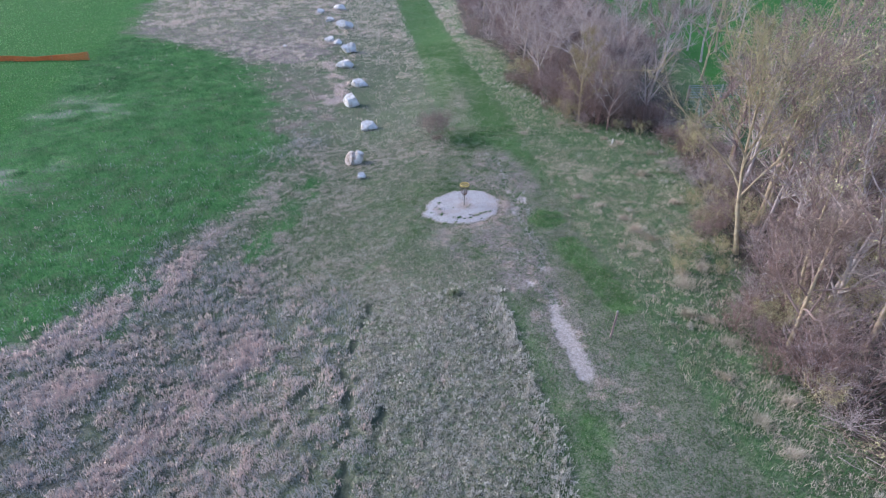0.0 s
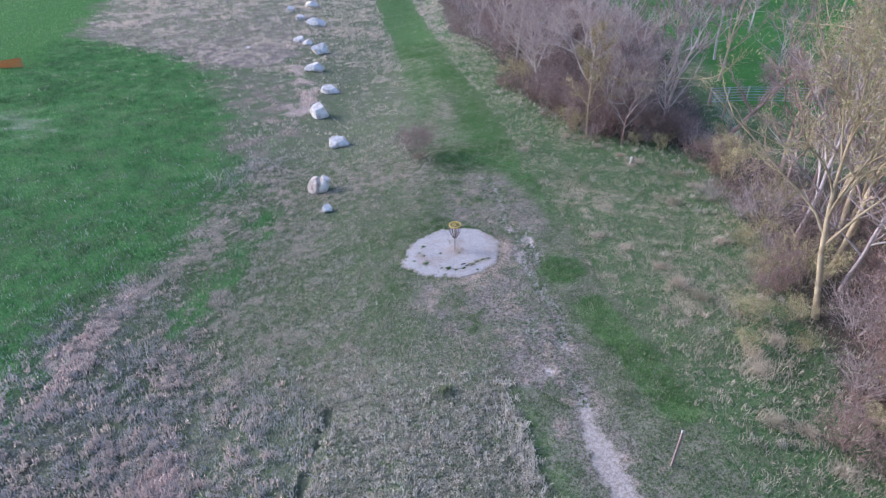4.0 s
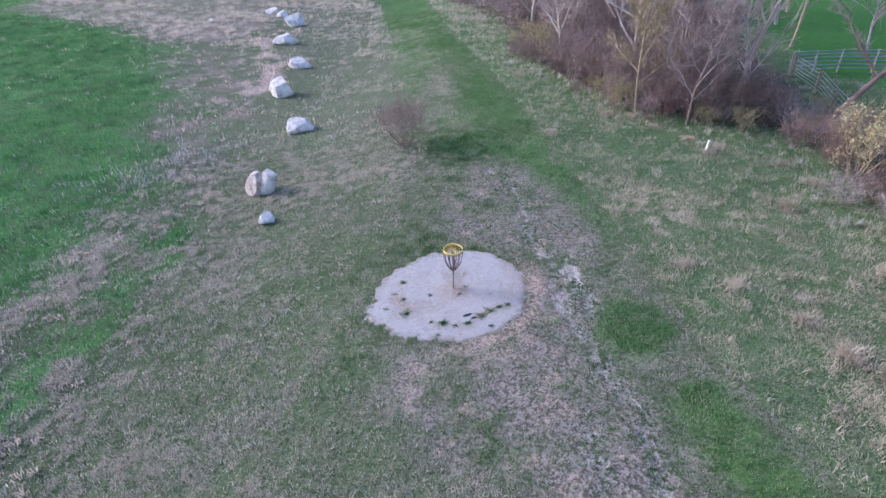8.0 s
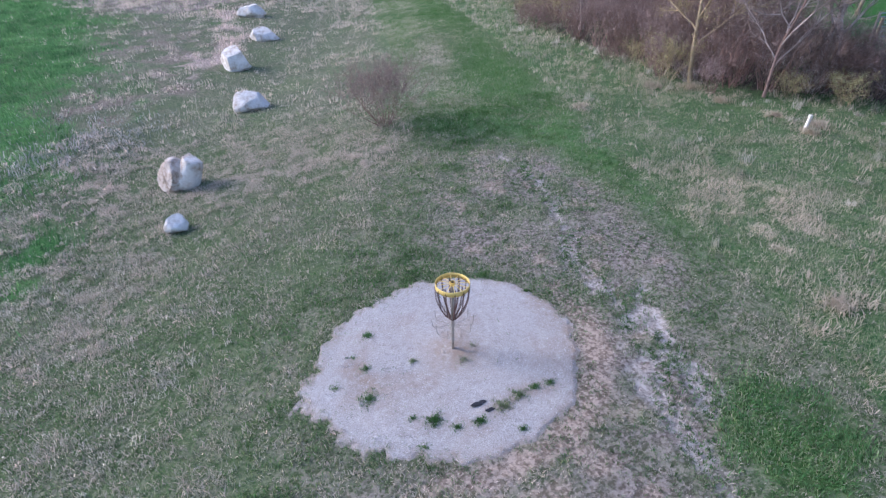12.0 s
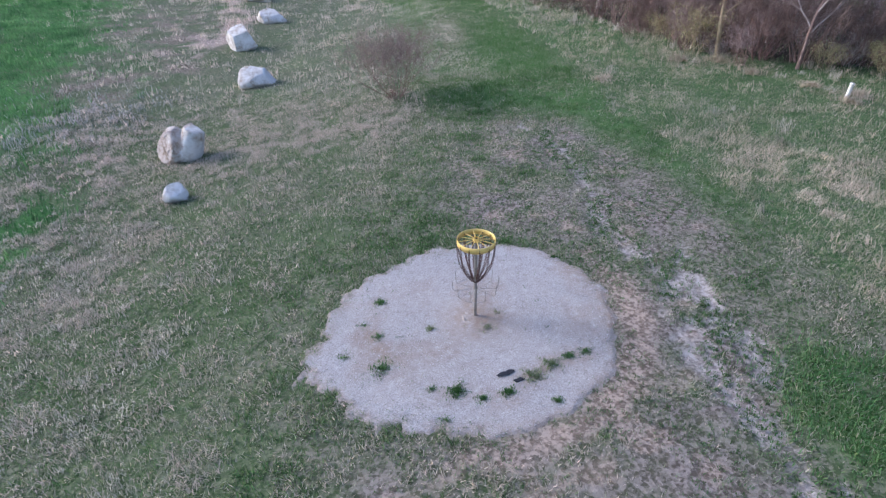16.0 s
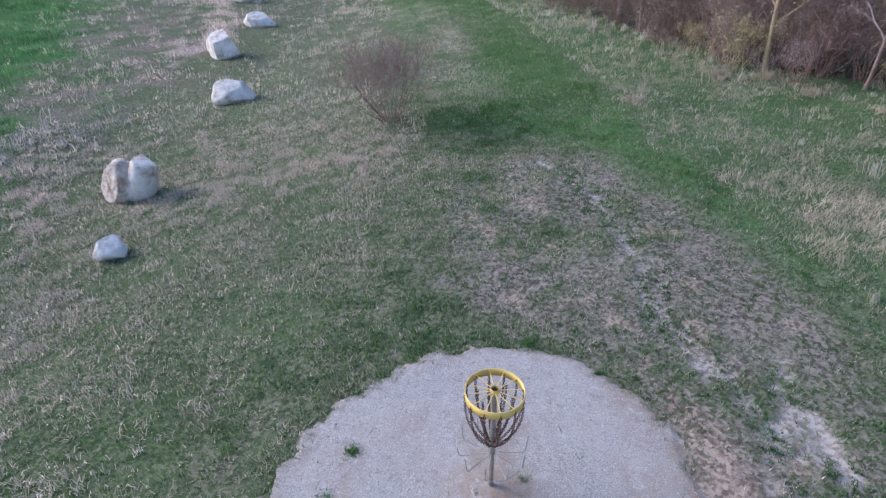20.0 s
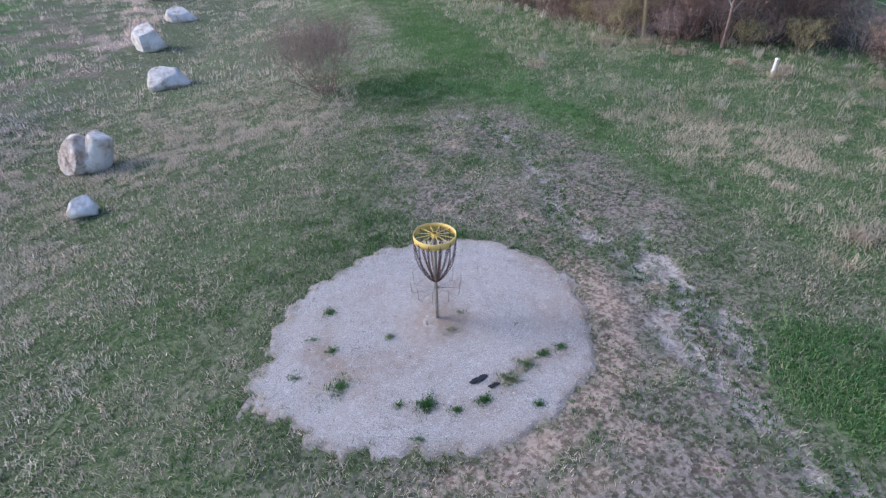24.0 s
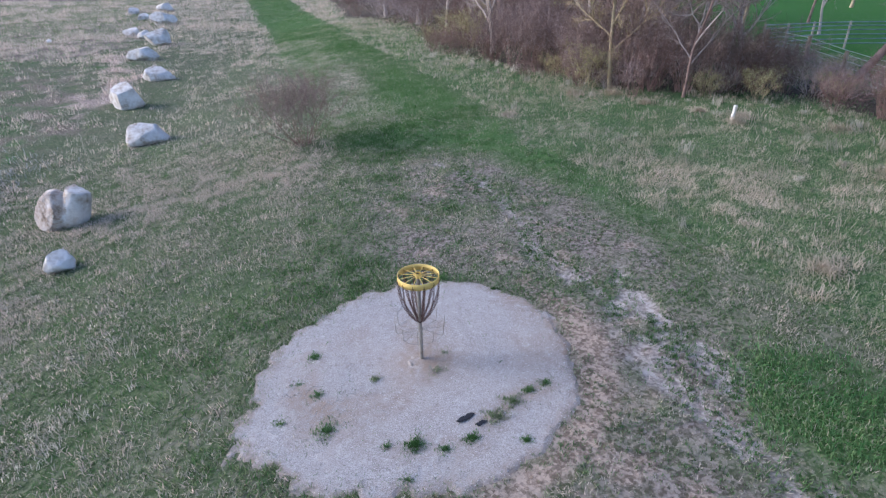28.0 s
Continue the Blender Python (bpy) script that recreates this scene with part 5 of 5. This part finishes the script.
# ---- orange barrier netting ----
net = new("barrier_fence")
tagged(net, "sagging orange plastic barrier netting across the lawn", "fence")
A, B = np.array((-43.4, 34.0)), np.array((-66.0, 30.4))
span = np.linalg.norm(B - A)
dirn = (B - A) / span
def net_top(s):
    return 0.48 + 0.37 * math.exp(-s / 2.2) + 0.06 * math.sin(s * 0.9)
def net_at(s, h):
    p = A + dirn * s
    sway = 0.06 * math.sin(s * 1.7 + h * 2)
    return (p[0] + sway * dirn[1], p[1] - sway * dirn[0], gz(p[0], p[1]) + 0.03 + h * net_top(s))
ss = np.linspace(0, span, 90)
tube_part("netting", [(np.array([net_at(s, h) for s in ss]), np.full(90, 0.022)) for h in np.linspace(0, 1, 12)], NETTING, net, "", 4)
tube_part("net_ties", [(np.array([net_at(s, h) for h in (0, 0.5, 1)]), np.full(3, 0.02)) for s in np.linspace(0, span, 260)], NETTING, net, "", 4)
for s in (0.05, 4.0, 8.2, 12.6, 17.0, 21.5):
    p = net_at(s, 0)
    tube_part("stake", [rod((p[0], p[1], p[2] - 0.2), (p[0], p[1], p[2] + net_top(s) + 0.06), 0.025)], TIMBER, net)

# ---- fences beyond the wood ----
def post(parent, x, y, h, r, material):
    return tube_part("post", [(np.array([(x, y, gz(x, y) - 0.2), (x, y, gz(x, y) + h * 0.5), (x, y, gz(x, y) + h)]), np.array([r, r, r * 0.95]))], material, parent, "", 9)


wire_fence = new("wire_fence")
tagged(wire_fence, "pale wire fence on weathered wooden posts by the wood", "fence")
line = [(17.0, 19.2), (16.9, 16.4), (16.3, 13.6), (15.7, 10.9), (15.2, 8.4)]
for (ax, ay), h in zip(line, (1.05, 1.1, 1.0, 1.05, 1.1)):
    post(wire_fence, ax, ay, h, 0.075, TIMBER)
for h in (0.15, 0.3, 0.46, 0.64, 0.84, 1.0):
    pts = [(x + 0.08, y, gz(x, y) + h + 0.015 * math.sin(7 * x + h * 9)) for x, y in line]
    tube_part("wire", [(np.array(pts), np.full(len(pts), 0.011))], WIRE, wire_fence, "", 4)
pipe_fence = new("rail_fence")
tagged(pipe_fence, "blue-grey rail fence at the edge of a mown lawn", "fence")
line = [(17.0, 19.5), (18.4, 19.9), (19.8, 20.1), (21.6, 20.1), (24.2, 19.8), (26.6, 19.7), (29.4, 19.5), (33, 19.2)]
for ax, ay in line:
    post(pipe_fence, ax, ay, 1.22, 0.05, CONCRETE)
for h in (0.25, 0.45, 0.65, 0.85, 1.03, 1.18):
    pts = [(x, y - 0.06, gz(x, y) + h) for x, y in line]
    tube_part("rail", [(np.array(pts), np.full(len(pts), 0.024))], RAIL, pipe_fence, "", 6)


# ---- trees and shrubs ----
def curve(r, start, way, length, n, bend, rise=0.0):
    """A wandering line of n points that sets off along way and may lift or sag."""
    pts, d = [np.array(start, float)], np.array(way, float) / np.linalg.norm(way)
    for _ in range(n - 1):
        d = d + r.normal(0, bend, 3) + np.array((0, 0, rise))
        d /= np.linalg.norm(d)
        pts.append(pts[-1] + d * length / (n - 1))
    return np.array(pts)


def sprays(r, at, ways, lengths, width):
    """Fine twigs: slim tapering three-cornered slivers."""
    n = len(at)
    side = np.cross(ways, r.normal(0, 1, (n, 3)))
    side /= np.linalg.norm(side, axis=1)[:, None] + 1e-9
    w = side * (width * r.uniform(0.6, 1.3, n))[:, None]
    v = np.stack([at - w, at + w, at + ways * lengths[:, None]], 1).reshape(-1, 3)
    return v, np.arange(3 * n).reshape(-1, 3)


def tree(name, seed, height, radius, bark, label, lean=(0, 0), fork=0.4, limbs=7, spread=0.7, twigs=2600, buds=0, stems=1, twig_len=0.55, twig_w=0.006, limb_len=0.5, bark_limb=None, splay=0.3, rise=0.02, branches=5, kink=0.11):
    """A bare tree or many-stemmed shrub: trunk, each limb a part of its own, side branches, and a crown of fine twigs."""
    r = np.random.default_rng(seed)
    top = new(name)
    tagged(top, label, "tree" if "tree" in name else "shrub")
    tips, branch_paths, stem_paths = [], [], []
    thin = bark_limb or bark
    for s in range(stems):
        a = 2 * np.pi * (s + r.uniform(0, 0.6)) / stems
        off = np.array((np.cos(a), np.sin(a), 0)) * ((r.uniform(0.02, 0.14) if "bush" in name else r.uniform(0.05, 0.3)) if stems > 1 else 0)
        way = np.array((lean[0], lean[1], 1.0)) + (np.array((np.cos(a), np.sin(a), 0)) * splay * r.uniform(0.2, 1.2) if stems > 1 else 0)
        n = 12 if stems == 1 else 7
        trunk = curve(r, off - np.array((0, 0, 0.15)), way, height * 0.86 * (r.uniform(0.7, 1.1) if stems > 1 else 1), n, 0.05 if stems == 1 or "bush" in name else 0.13, rise)
        rad = radius * (1 - np.linspace(0, 0.9, n) ** 1.1) + 0.008 * min(1, radius * 20)
        rad[0] *= 1.35
        if stems == 1:
            bole = tube_part("trunk", [(trunk, rad)], BARK[bark], top, "", 8)
        else:
            stem_paths.append((trunk, rad))
        for k in range(limbs):
            t = fork + (0.95 - fork) * (k + r.uniform(0, 0.7)) / limbs
            i = t * (n - 1)
            j = min(int(i), n - 2)
            start = trunk[j] * (1 - i + j) + trunk[j + 1] * (i - j)
            a = 2.4 * k + r.uniform(-0.5, 0.5) + s
            way = np.array((np.cos(a) * spread, np.sin(a) * spread, r.uniform(0.5, 1.0)))
            ln = height * limb_len * (1.15 - t) * r.uniform(0.8, 1.25) + 0.2
            limb = curve(r, start, way, ln, 9 if stems == 1 else 6, kink, 0.045)
            lr = np.interp(t, np.linspace(0, 1, n), rad) * 0.6
            if stems == 1:
                tube_part("limb", [(limb, np.linspace(lr, 0.011, 9))], BARK[thin], bole, "", 6)
            else:
                stem_paths.append((limb, np.linspace(lr, 0.003, 6)))
            for m in range(branches):
                q = r.integers(2, len(limb))
                b = curve(r, limb[q], (limb[q] - limb[q - 1]) / np.linalg.norm(limb[q] - limb[q - 1]) + r.normal(0, 0.6, 3), ln * r.uniform(0.25, 0.55), 6, 0.16, 0.05)
                branch_paths.append((b, np.linspace(max(lr * 0.45, 0.005 if stems > 1 else 0.02), 0.006, 6)))
                tips.append(b)
            tips.append(limb[2:])
        tips.append(trunk[int(fork * n) + 1:])
    if stem_paths:
        tagged(put("woody_base", mesh_np("woody_base", *tubes(stem_paths, 3)), BARK[bark], top, "crowded thin bare stems", True), kind="stuff")
    if branch_paths:
        tagged(put("branchwork", mesh_np("branchwork", *tubes(branch_paths, 3)), BARK[thin], top, "small bare side branches", True), kind="stuff")
    pts = np.concatenate([np.concatenate([p[:-1] + (p[1:] - p[:-1]) * f for f in (0.0, 0.5)]) for p in tips])
    along_way = np.concatenate([np.concatenate([(p[1:] - p[:-1])] * 2) for p in tips])
    along_way /= np.linalg.norm(along_way, axis=1)[:, None] + 1e-9
    pick = r.integers(0, len(pts), twigs)
    way = along_way[pick] + r.normal(0, 0.8, (twigs, 3)) + np.array((0, 0, 0.2))
    way /= np.linalg.norm(way, axis=1)[:, None]
    ln = twig_len * r.uniform(0.4, 1.2, twigs)
    at = pts[pick]
    v1, f1 = sprays(r, at, way, ln, np.full(twigs, twig_w))
    sub = r.integers(0, twigs, twigs)
    way2 = way[sub] + r.normal(0, 0.5, (twigs, 3))
    way2 /= np.linalg.norm(way2, axis=1)[:, None]
    v2, f2 = sprays(r, at[sub] + way[sub] * (ln[sub] * r.uniform(0.2, 0.8, twigs))[:, None], way2, ln[sub] * 0.6, np.full(twigs, twig_w * 0.7))
    tagged(put("crown", mesh_np("crown", np.concatenate([v1, v2]), np.concatenate([f1, f2 + len(v1)])), TWIG[thin], top, "fine bare twigs"), kind="stuff")
    if buds:
        s = r.integers(0, twigs, buds)
        c = at[s] + way[s] * (ln[s] * r.uniform(0.4, 1.1, buds))[:, None] + r.normal(0, 0.04, (buds, 3))
        u = r.normal(0, 1, (buds, 3))
        u /= np.linalg.norm(u, axis=1)[:, None]
        w = np.cross(u, r.normal(0, 1, (buds, 3)))
        w /= np.linalg.norm(w, axis=1)[:, None]
        z = r.uniform(0.018, 0.045, buds)[:, None]
        v = np.stack([c - u * z, c + w * z * 0.5, c + u * z, c - w * z * 0.5], 1).reshape(-1, 3)
        tagged(put("leaves", mesh_np("leaves", v, np.arange(4 * buds).reshape(-1, 4)), BUDS, top, "sparse yellow-green opening leaves"), kind="stuff")
    return top


def place(ob, x, y, turn=0.0, size=1.0, tilt=(0, 0)):
    ob.matrix_world = pose(x, y, gz(x, y), tilt[0], tilt[1], turn) @ Matrix.Scale(size, 4)
    return ob


def again(ob, x, y, turn, size, tilt=(0, 0), label=""):
    c = copy_thing(ob, pose(x, y, gz(x, y), tilt[0], tilt[1], turn))
    c.scale = (size, size, size)
    return tagged(c, label) if label else c


# the trees that stand out
place(tree("budding_tree", 11, 10.5, 0.105, "tan", "tall pale yellow-barked tree with opening leaves at wood edge", lean=(-0.22, 0.12), fork=0.3, limbs=13, spread=0.42, twigs=4500, buds=6500, limb_len=0.7, rise=0.03, branches=8, twig_w=0.0045, twig_len=0.6), 12.83, -4.65)
place(tree("leaning_tree", 12, 6.2, 0.085, "tan", "forked bare tan-barked tree over a thicket", lean=(-0.04, 0.1), fork=0.22, limbs=14, spread=0.85, twigs=3600, limb_len=0.62, kink=0.16, branches=9, rise=0.03, bark_limb="haze"), 12.5, -11.2)
place(tree("slender_tree", 13, 7.0, 0.07, "tan", "slender tan-barked bare tree at the wood edge", lean=(0.03, 0.05), fork=0.2, limbs=11, spread=0.7, twigs=3600, buds=900, limb_len=0.34), 7.75, 13.6)
place(tree("slender_tree", 14, 6.0, 0.045, "brown", "thin crooked grey bare tree at the wood edge", lean=(0.06, 0.0), fork=0.18, limbs=12, spread=0.8, twigs=3600, limb_len=0.42, bark_limb="grey"), 9.45, 11.8)
place(tree("slender_tree", 15, 6.4, 0.055, "brown", "thin brown bare tree among shrubs", lean=(0.05, 0.1), fork=0.35, limbs=6, spread=0.6, twigs=2200, limb_len=0.42), 9.2, 14.2)
place(tree("white_barked_tree", 16, 9.5, 0.1, "pale", "tall pale white-barked bare tree behind shrubs", lean=(0.05, 0.0), fork=0.35, limbs=8, spread=0.55, twigs=2800, limb_len=0.42, bark_limb="grey"), 12.6, 15.0)
place(tree("leaning_trunk_tree", 17, 7.0, 0.15, "brown", "dark brown tree leaning steeply beside the wire fence", lean=(0.7, -0.1), fork=0.35, limbs=7, spread=0.7, twigs=2600, limb_len=0.5, rise=0.0), 14.95, 11.9)
spreading = place(tree("spreading_tree", 18, 7.4, 0.13, "pale", "wide grey-purple bare tree with dense fine twigs", fork=0.22, limbs=12, spread=1.0, twigs=3400, limb_len=0.7, twig_len=0.6, branches=9), 8.4, 18.0)
place(tree("bare_bush", 19, 2.3, 0.008, "red", "round bare red-brown bush beside the trail", fork=0.4, limbs=3, spread=0.5, twigs=3400, stems=34, twig_len=0.5, twig_w=0.0016, limb_len=0.55, splay=1.15, lean=(-0.22, 0.0), bark_limb="haze"), -2.5, 10.8)

# kinds that repeat through the wood
KINDS = [
    place(tree("budding_tree", 21, 9.5, 0.11, "tan", "tan-barked tree with sparse opening leaves in the wood", bark_limb="haze", fork=0.3, limbs=12, spread=0.6, twigs=1500, buds=1500, limb_len=0.62, branches=7), 17.0, -2.0, 60),
    place(tree("bare_tree", 22, 8.5, 0.1, "grey", "bare grey tree with purple-grey fine twigs", fork=0.25, limbs=11, spread=0.8, twigs=1900, limb_len=0.62, branches=9), 15.5, -8.0, 10),
    place(tree("bare_tree", 23, 8.0, 0.09, "brown", "bare brown-barked tree in the wood", fork=0.3, limbs=10, spread=0.75, twigs=1700, limb_len=0.55, branches=9), 16.2, 3.5, 130),
]
SHRUBS = [
    place(tree("thicket_shrub", 31, 2.6, 0.011, "red", "dense leafless red-brown thicket shrub", fork=0.2, limbs=3, spread=0.8, twigs=900, stems=22, twig_len=0.55, twig_w=0.006, limb_len=0.5, splay=0.6, branches=2), 13.2, -8.6),
    place(tree("thicket_shrub", 32, 3.4, 0.012, "brown", "tall leafless purple-brown thicket shrub", fork=0.2, limbs=3, spread=0.7, twigs=900, stems=20, twig_len=0.6, twig_w=0.006, limb_len=0.5, splay=0.45, branches=2), 13.9, -6.4),
    place(tree("thicket_shrub", 33, 2.2, 0.015, "grey", "low tangled grey leafless shrub", fork=0.15, limbs=4, spread=1.1, twigs=800, stems=16, twig_len=0.5, twig_w=0.006, limb_len=0.6, splay=0.9, branches=2), 12.6, -13.2),
    place(tree("budding_shrub", 34, 2.4, 0.014, "tan", "shrub with yellow-green opening leaves at wood edge", fork=0.2, limbs=3, spread=0.7, twigs=1200, buds=1400, stems=10, twig_len=0.45, twig_w=0.004, limb_len=0.5, splay=0.6, branches=2), 13.5, -2.6),
    place(tree("stem_thicket", 35, 3.0, 0.01, "brown", "upright red-brown sapling thicket at wood edge", fork=0.4, limbs=2, spread=0.5, twigs=800, stems=34, twig_len=0.5, twig_w=0.006, limb_len=0.4, splay=0.4, branches=2), 6.4, 19.6),
]
wr = random.Random(77)
def wooded(lo, hi, margin):
    while True:
        x, y = wr.uniform(2, 27), wr.uniform(lo, hi)
        if y > 40:
            x -= (y - 30) * 0.22
        d = float(inside(np.array([x]), np.array([y]), WOOD)[0])
        if d > margin and not (x > 12.4 and 7.2 < y < 32):
            return x, y
taken = [(12.83, -4.65), (12.55, -11.1), (7.75, 13.6), (9.45, 11.8)]
def clear(x, y, gap):
    return all(math.hypot(x - a, y - b) > gap for a, b in taken)
for lo, hi, count in ((-22, 12, 30), (12, 45, 26), (45, 100, 26)):
    made = 0
    for _ in range(900):
        x, y = wooded(lo, hi, 1.4)
        if clear(x, y, 1.5 if lo < 40 else 2.0):
            taken.append((x, y))
            again(KINDS[wr.choice((0, 0, 1, 1, 2) if lo < 0 else (0, 1, 1, 2, 2))], x, y, wr.uniform(0, 360), wr.uniform(0.6, 1.05) * (0.8 if y > 12 else 1.0), (wr.uniform(-7, 7), wr.uniform(-7, 7)))
            made += 1
            if made == count:
                break
for x, y, k, sz in ((14.8, -1.6, 0, 1.05), (16.6, 1.2, 0, 1.1), (15.0, 3.6, 2, 0.95), (18.4, 4.6, 0, 1.15), (20.5, 0.5, 0, 1.1), (19.5, -4.5, 0, 1.1), (22.5, 4.0, 0, 1.15), (24.5, -1.0, 1, 1.1), (16.2, 6.6, 0, 0.95), (22.0, -8.0, 0, 1.1)):
    again(KINDS[k], x, y, 50 * x + 30 * y, sz, (2 * math.sin(x), 2 * math.cos(y)))
for x, y, sz in ((5.4, 22.6, 0.85), (10.2, 15.6, 0.95), (12.4, 13.6, 0.7), (6.4, 27.0, 0.9), (4.3, 31.5, 0.9), (3.0, 37.5, 0.95), (8.8, 23.5, 1.0), (11.2, 19.5, 0.9), (1.0, 46.0, 1.0), (14.6, -9.6, 0.8), (16.4, -13.5, 0.9), (15.2, -17.5, 0.8)):
    again(spreading, x, y, 70 * x + 20 * y, sz, (3 * math.sin(x), 3 * math.cos(y)))
for x, y, k, sz in ((15.4, 24.0, 1, 0.85), (17.2, 28.5, 0, 0.95), (20.0, 26.0, 0, 0.9), (22.0, 33.0, 1, 1.0), (17.5, 34.5, 2, 0.9), (25.0, 38.0, 0, 1.05)):
    again(KINDS[k], x, y, 50 * x + 30 * y, sz)
for x, y, k, sz in ((17.0, -23.5, 1, 0.9), (20.0, -25.0, 0, 0.9), (24.0, -24.0, 2, 1.0), (18.5, -29.0, 2, 0.9), (22.5, -31.0, 1, 1.0), (28.0, -30.0, 0, 1.0)):
    again(KINDS[k], x, y, 50 * x + 30 * y, sz)
taken = []
for lo, hi, count, gap in ((-32, -22, 22, 1.0), (-22, 12, 58, 0.95), (12, 45, 88, 0.8), (45, 100, 80, 1.2)):
    made = 0
    for _ in range(2500):
        x, y = wooded(lo, hi, 0.5)
        if clear(x, y, gap):
            taken.append((x, y))
            again(SHRUBS[wr.choice((0, 0, 1, 1, 1, 2, 3) if lo < 12 else (0, 1, 1, 2, 2, 3, 4))], x, y, wr.uniform(0, 360), wr.uniform(0.7, 1.25), (wr.uniform(-5, 5), wr.uniform(-5, 5)))
            made += 1
            if made == count:
                break
# ragged young growth along the wood's foot
made = 0
for _ in range(1200):
    x, y = wr.uniform(2, 16), wr.uniform(-24, 30)
    d = float(inside(np.array([x]), np.array([y]), WOOD)[0])
    if -1.0 < d < 0.4 and clear(x, y, 0.7) and math.hypot(x - 9.3, y - 8.75) > 1.6:
        taken.append((x, y))
        again(SHRUBS[wr.choice((0, 2, 3, 3, 4))], x, y, wr.uniform(0, 360), wr.uniform(0.3, 0.62), (wr.uniform(-8, 8), wr.uniform(-8, 8)))
        made += 1
        if made == 44:
            break
for x, y, k, sz in ((10.4, -5.0, 3, 0.6), (11.6, -3.3, 0, 0.6), (12.3, -2.9, 4, 0.7), (12.4, -8.3, 2, 0.7), (9.75, -6.5, 3, 0.4), (11.4, -12.6, 0, 0.7), (12.3, -13.2, 0, 0.85), (13.2, -12.4, 0, 0.9), (12.2, -10.2, 3, 0.6), (13.4, -9.6, 3, 0.8)):
    again(SHRUBS[k], x, y, x * 61, sz)
# low brush before the fence corner
for x, y, k, sz in ((12.9, 11.9, 1, 0.6), (13.6, 11.4, 2, 0.75), (14.3, 10.9, 2, 0.6), (12.2, 12.4, 0, 0.8), (13.3, 12.6, 0, 0.6), (14.6, 9.2, 0, 0.75), (14.2, 8.2, 1, 0.7), (12.8, 13.4, 1, 0.7), (7.0, 15.4, 4, 0.9), (6.3, 17.4, 4, 1.0), (8.2, 13.9, 1, 0.9), (8.8, 13.0, 0, 0.9), (9.9, 12.6, 4, 1.0), (10.7, 12.3, 1, 0.85), (11.5, 12.4, 0, 0.9), (7.05, 14.0, 3, 0.75), (5.6, 19.0, 1, 0.8), (5.0, 20.6, 4, 0.9), (9.3, 13.6, 1, 1.0), (8.0, 15.2, 4, 1.1)):
    again(SHRUBS[k], x, y, x * 77, sz)
# loose far wood behind the lawn
for _ in range(34):
    x, y = wr.uniform(18, 75), wr.uniform(52, 125)
    again(KINDS[wr.choice((0, 0, 1, 2))], x, y, wr.uniform(0, 360), wr.uniform(0.8, 1.15), (wr.uniform(-4, 4), wr.uniform(-4, 4)), "far tree at the edge of the mown lawn")
# lone trees on the lawn beyond the rail fence
for x, y, k, s in ((27, 30, 2, 0.9), (33, 27, 2, 1.0), (24, 25, 1, 0.7), (38, 40, 0, 1.0), (30, 46, 1, 0.9), (24, 52, 0, 0.9), (44, 30, 2, 1.0), (22, 38, 1, 0.8)):
    again(KINDS[k], x, y, x * 40, s, (0, 0), "lone tree standing on the mown lawn past the fence")

# heap of cut branches at the wood's foot
pile = new("brush_pile")
tagged(pile, "heap of cut dead branches in long grass", "brush pile")
br = np.random.default_rng(9)
for k in range(60):
    a = br.normal(-0.75, 0.6)
    s = np.array((12.5 + br.normal(0, 0.5), -15.4 + br.normal(0, 1.0), 0))
    s[2] = gz(s[0], s[1]) + br.uniform(0.02, 0.3)
    tube_part("branch", [(curve(br, s, (np.cos(a), np.sin(a), br.normal(0.0, 0.1)), br.uniform(0.6, 1.9), 6, 0.16), np.linspace(br.uniform(0.006, 0.014), 0.004, 6))], BARK[("haze", "red", "haze", "grey")[k % 4]], pile, "", 5)
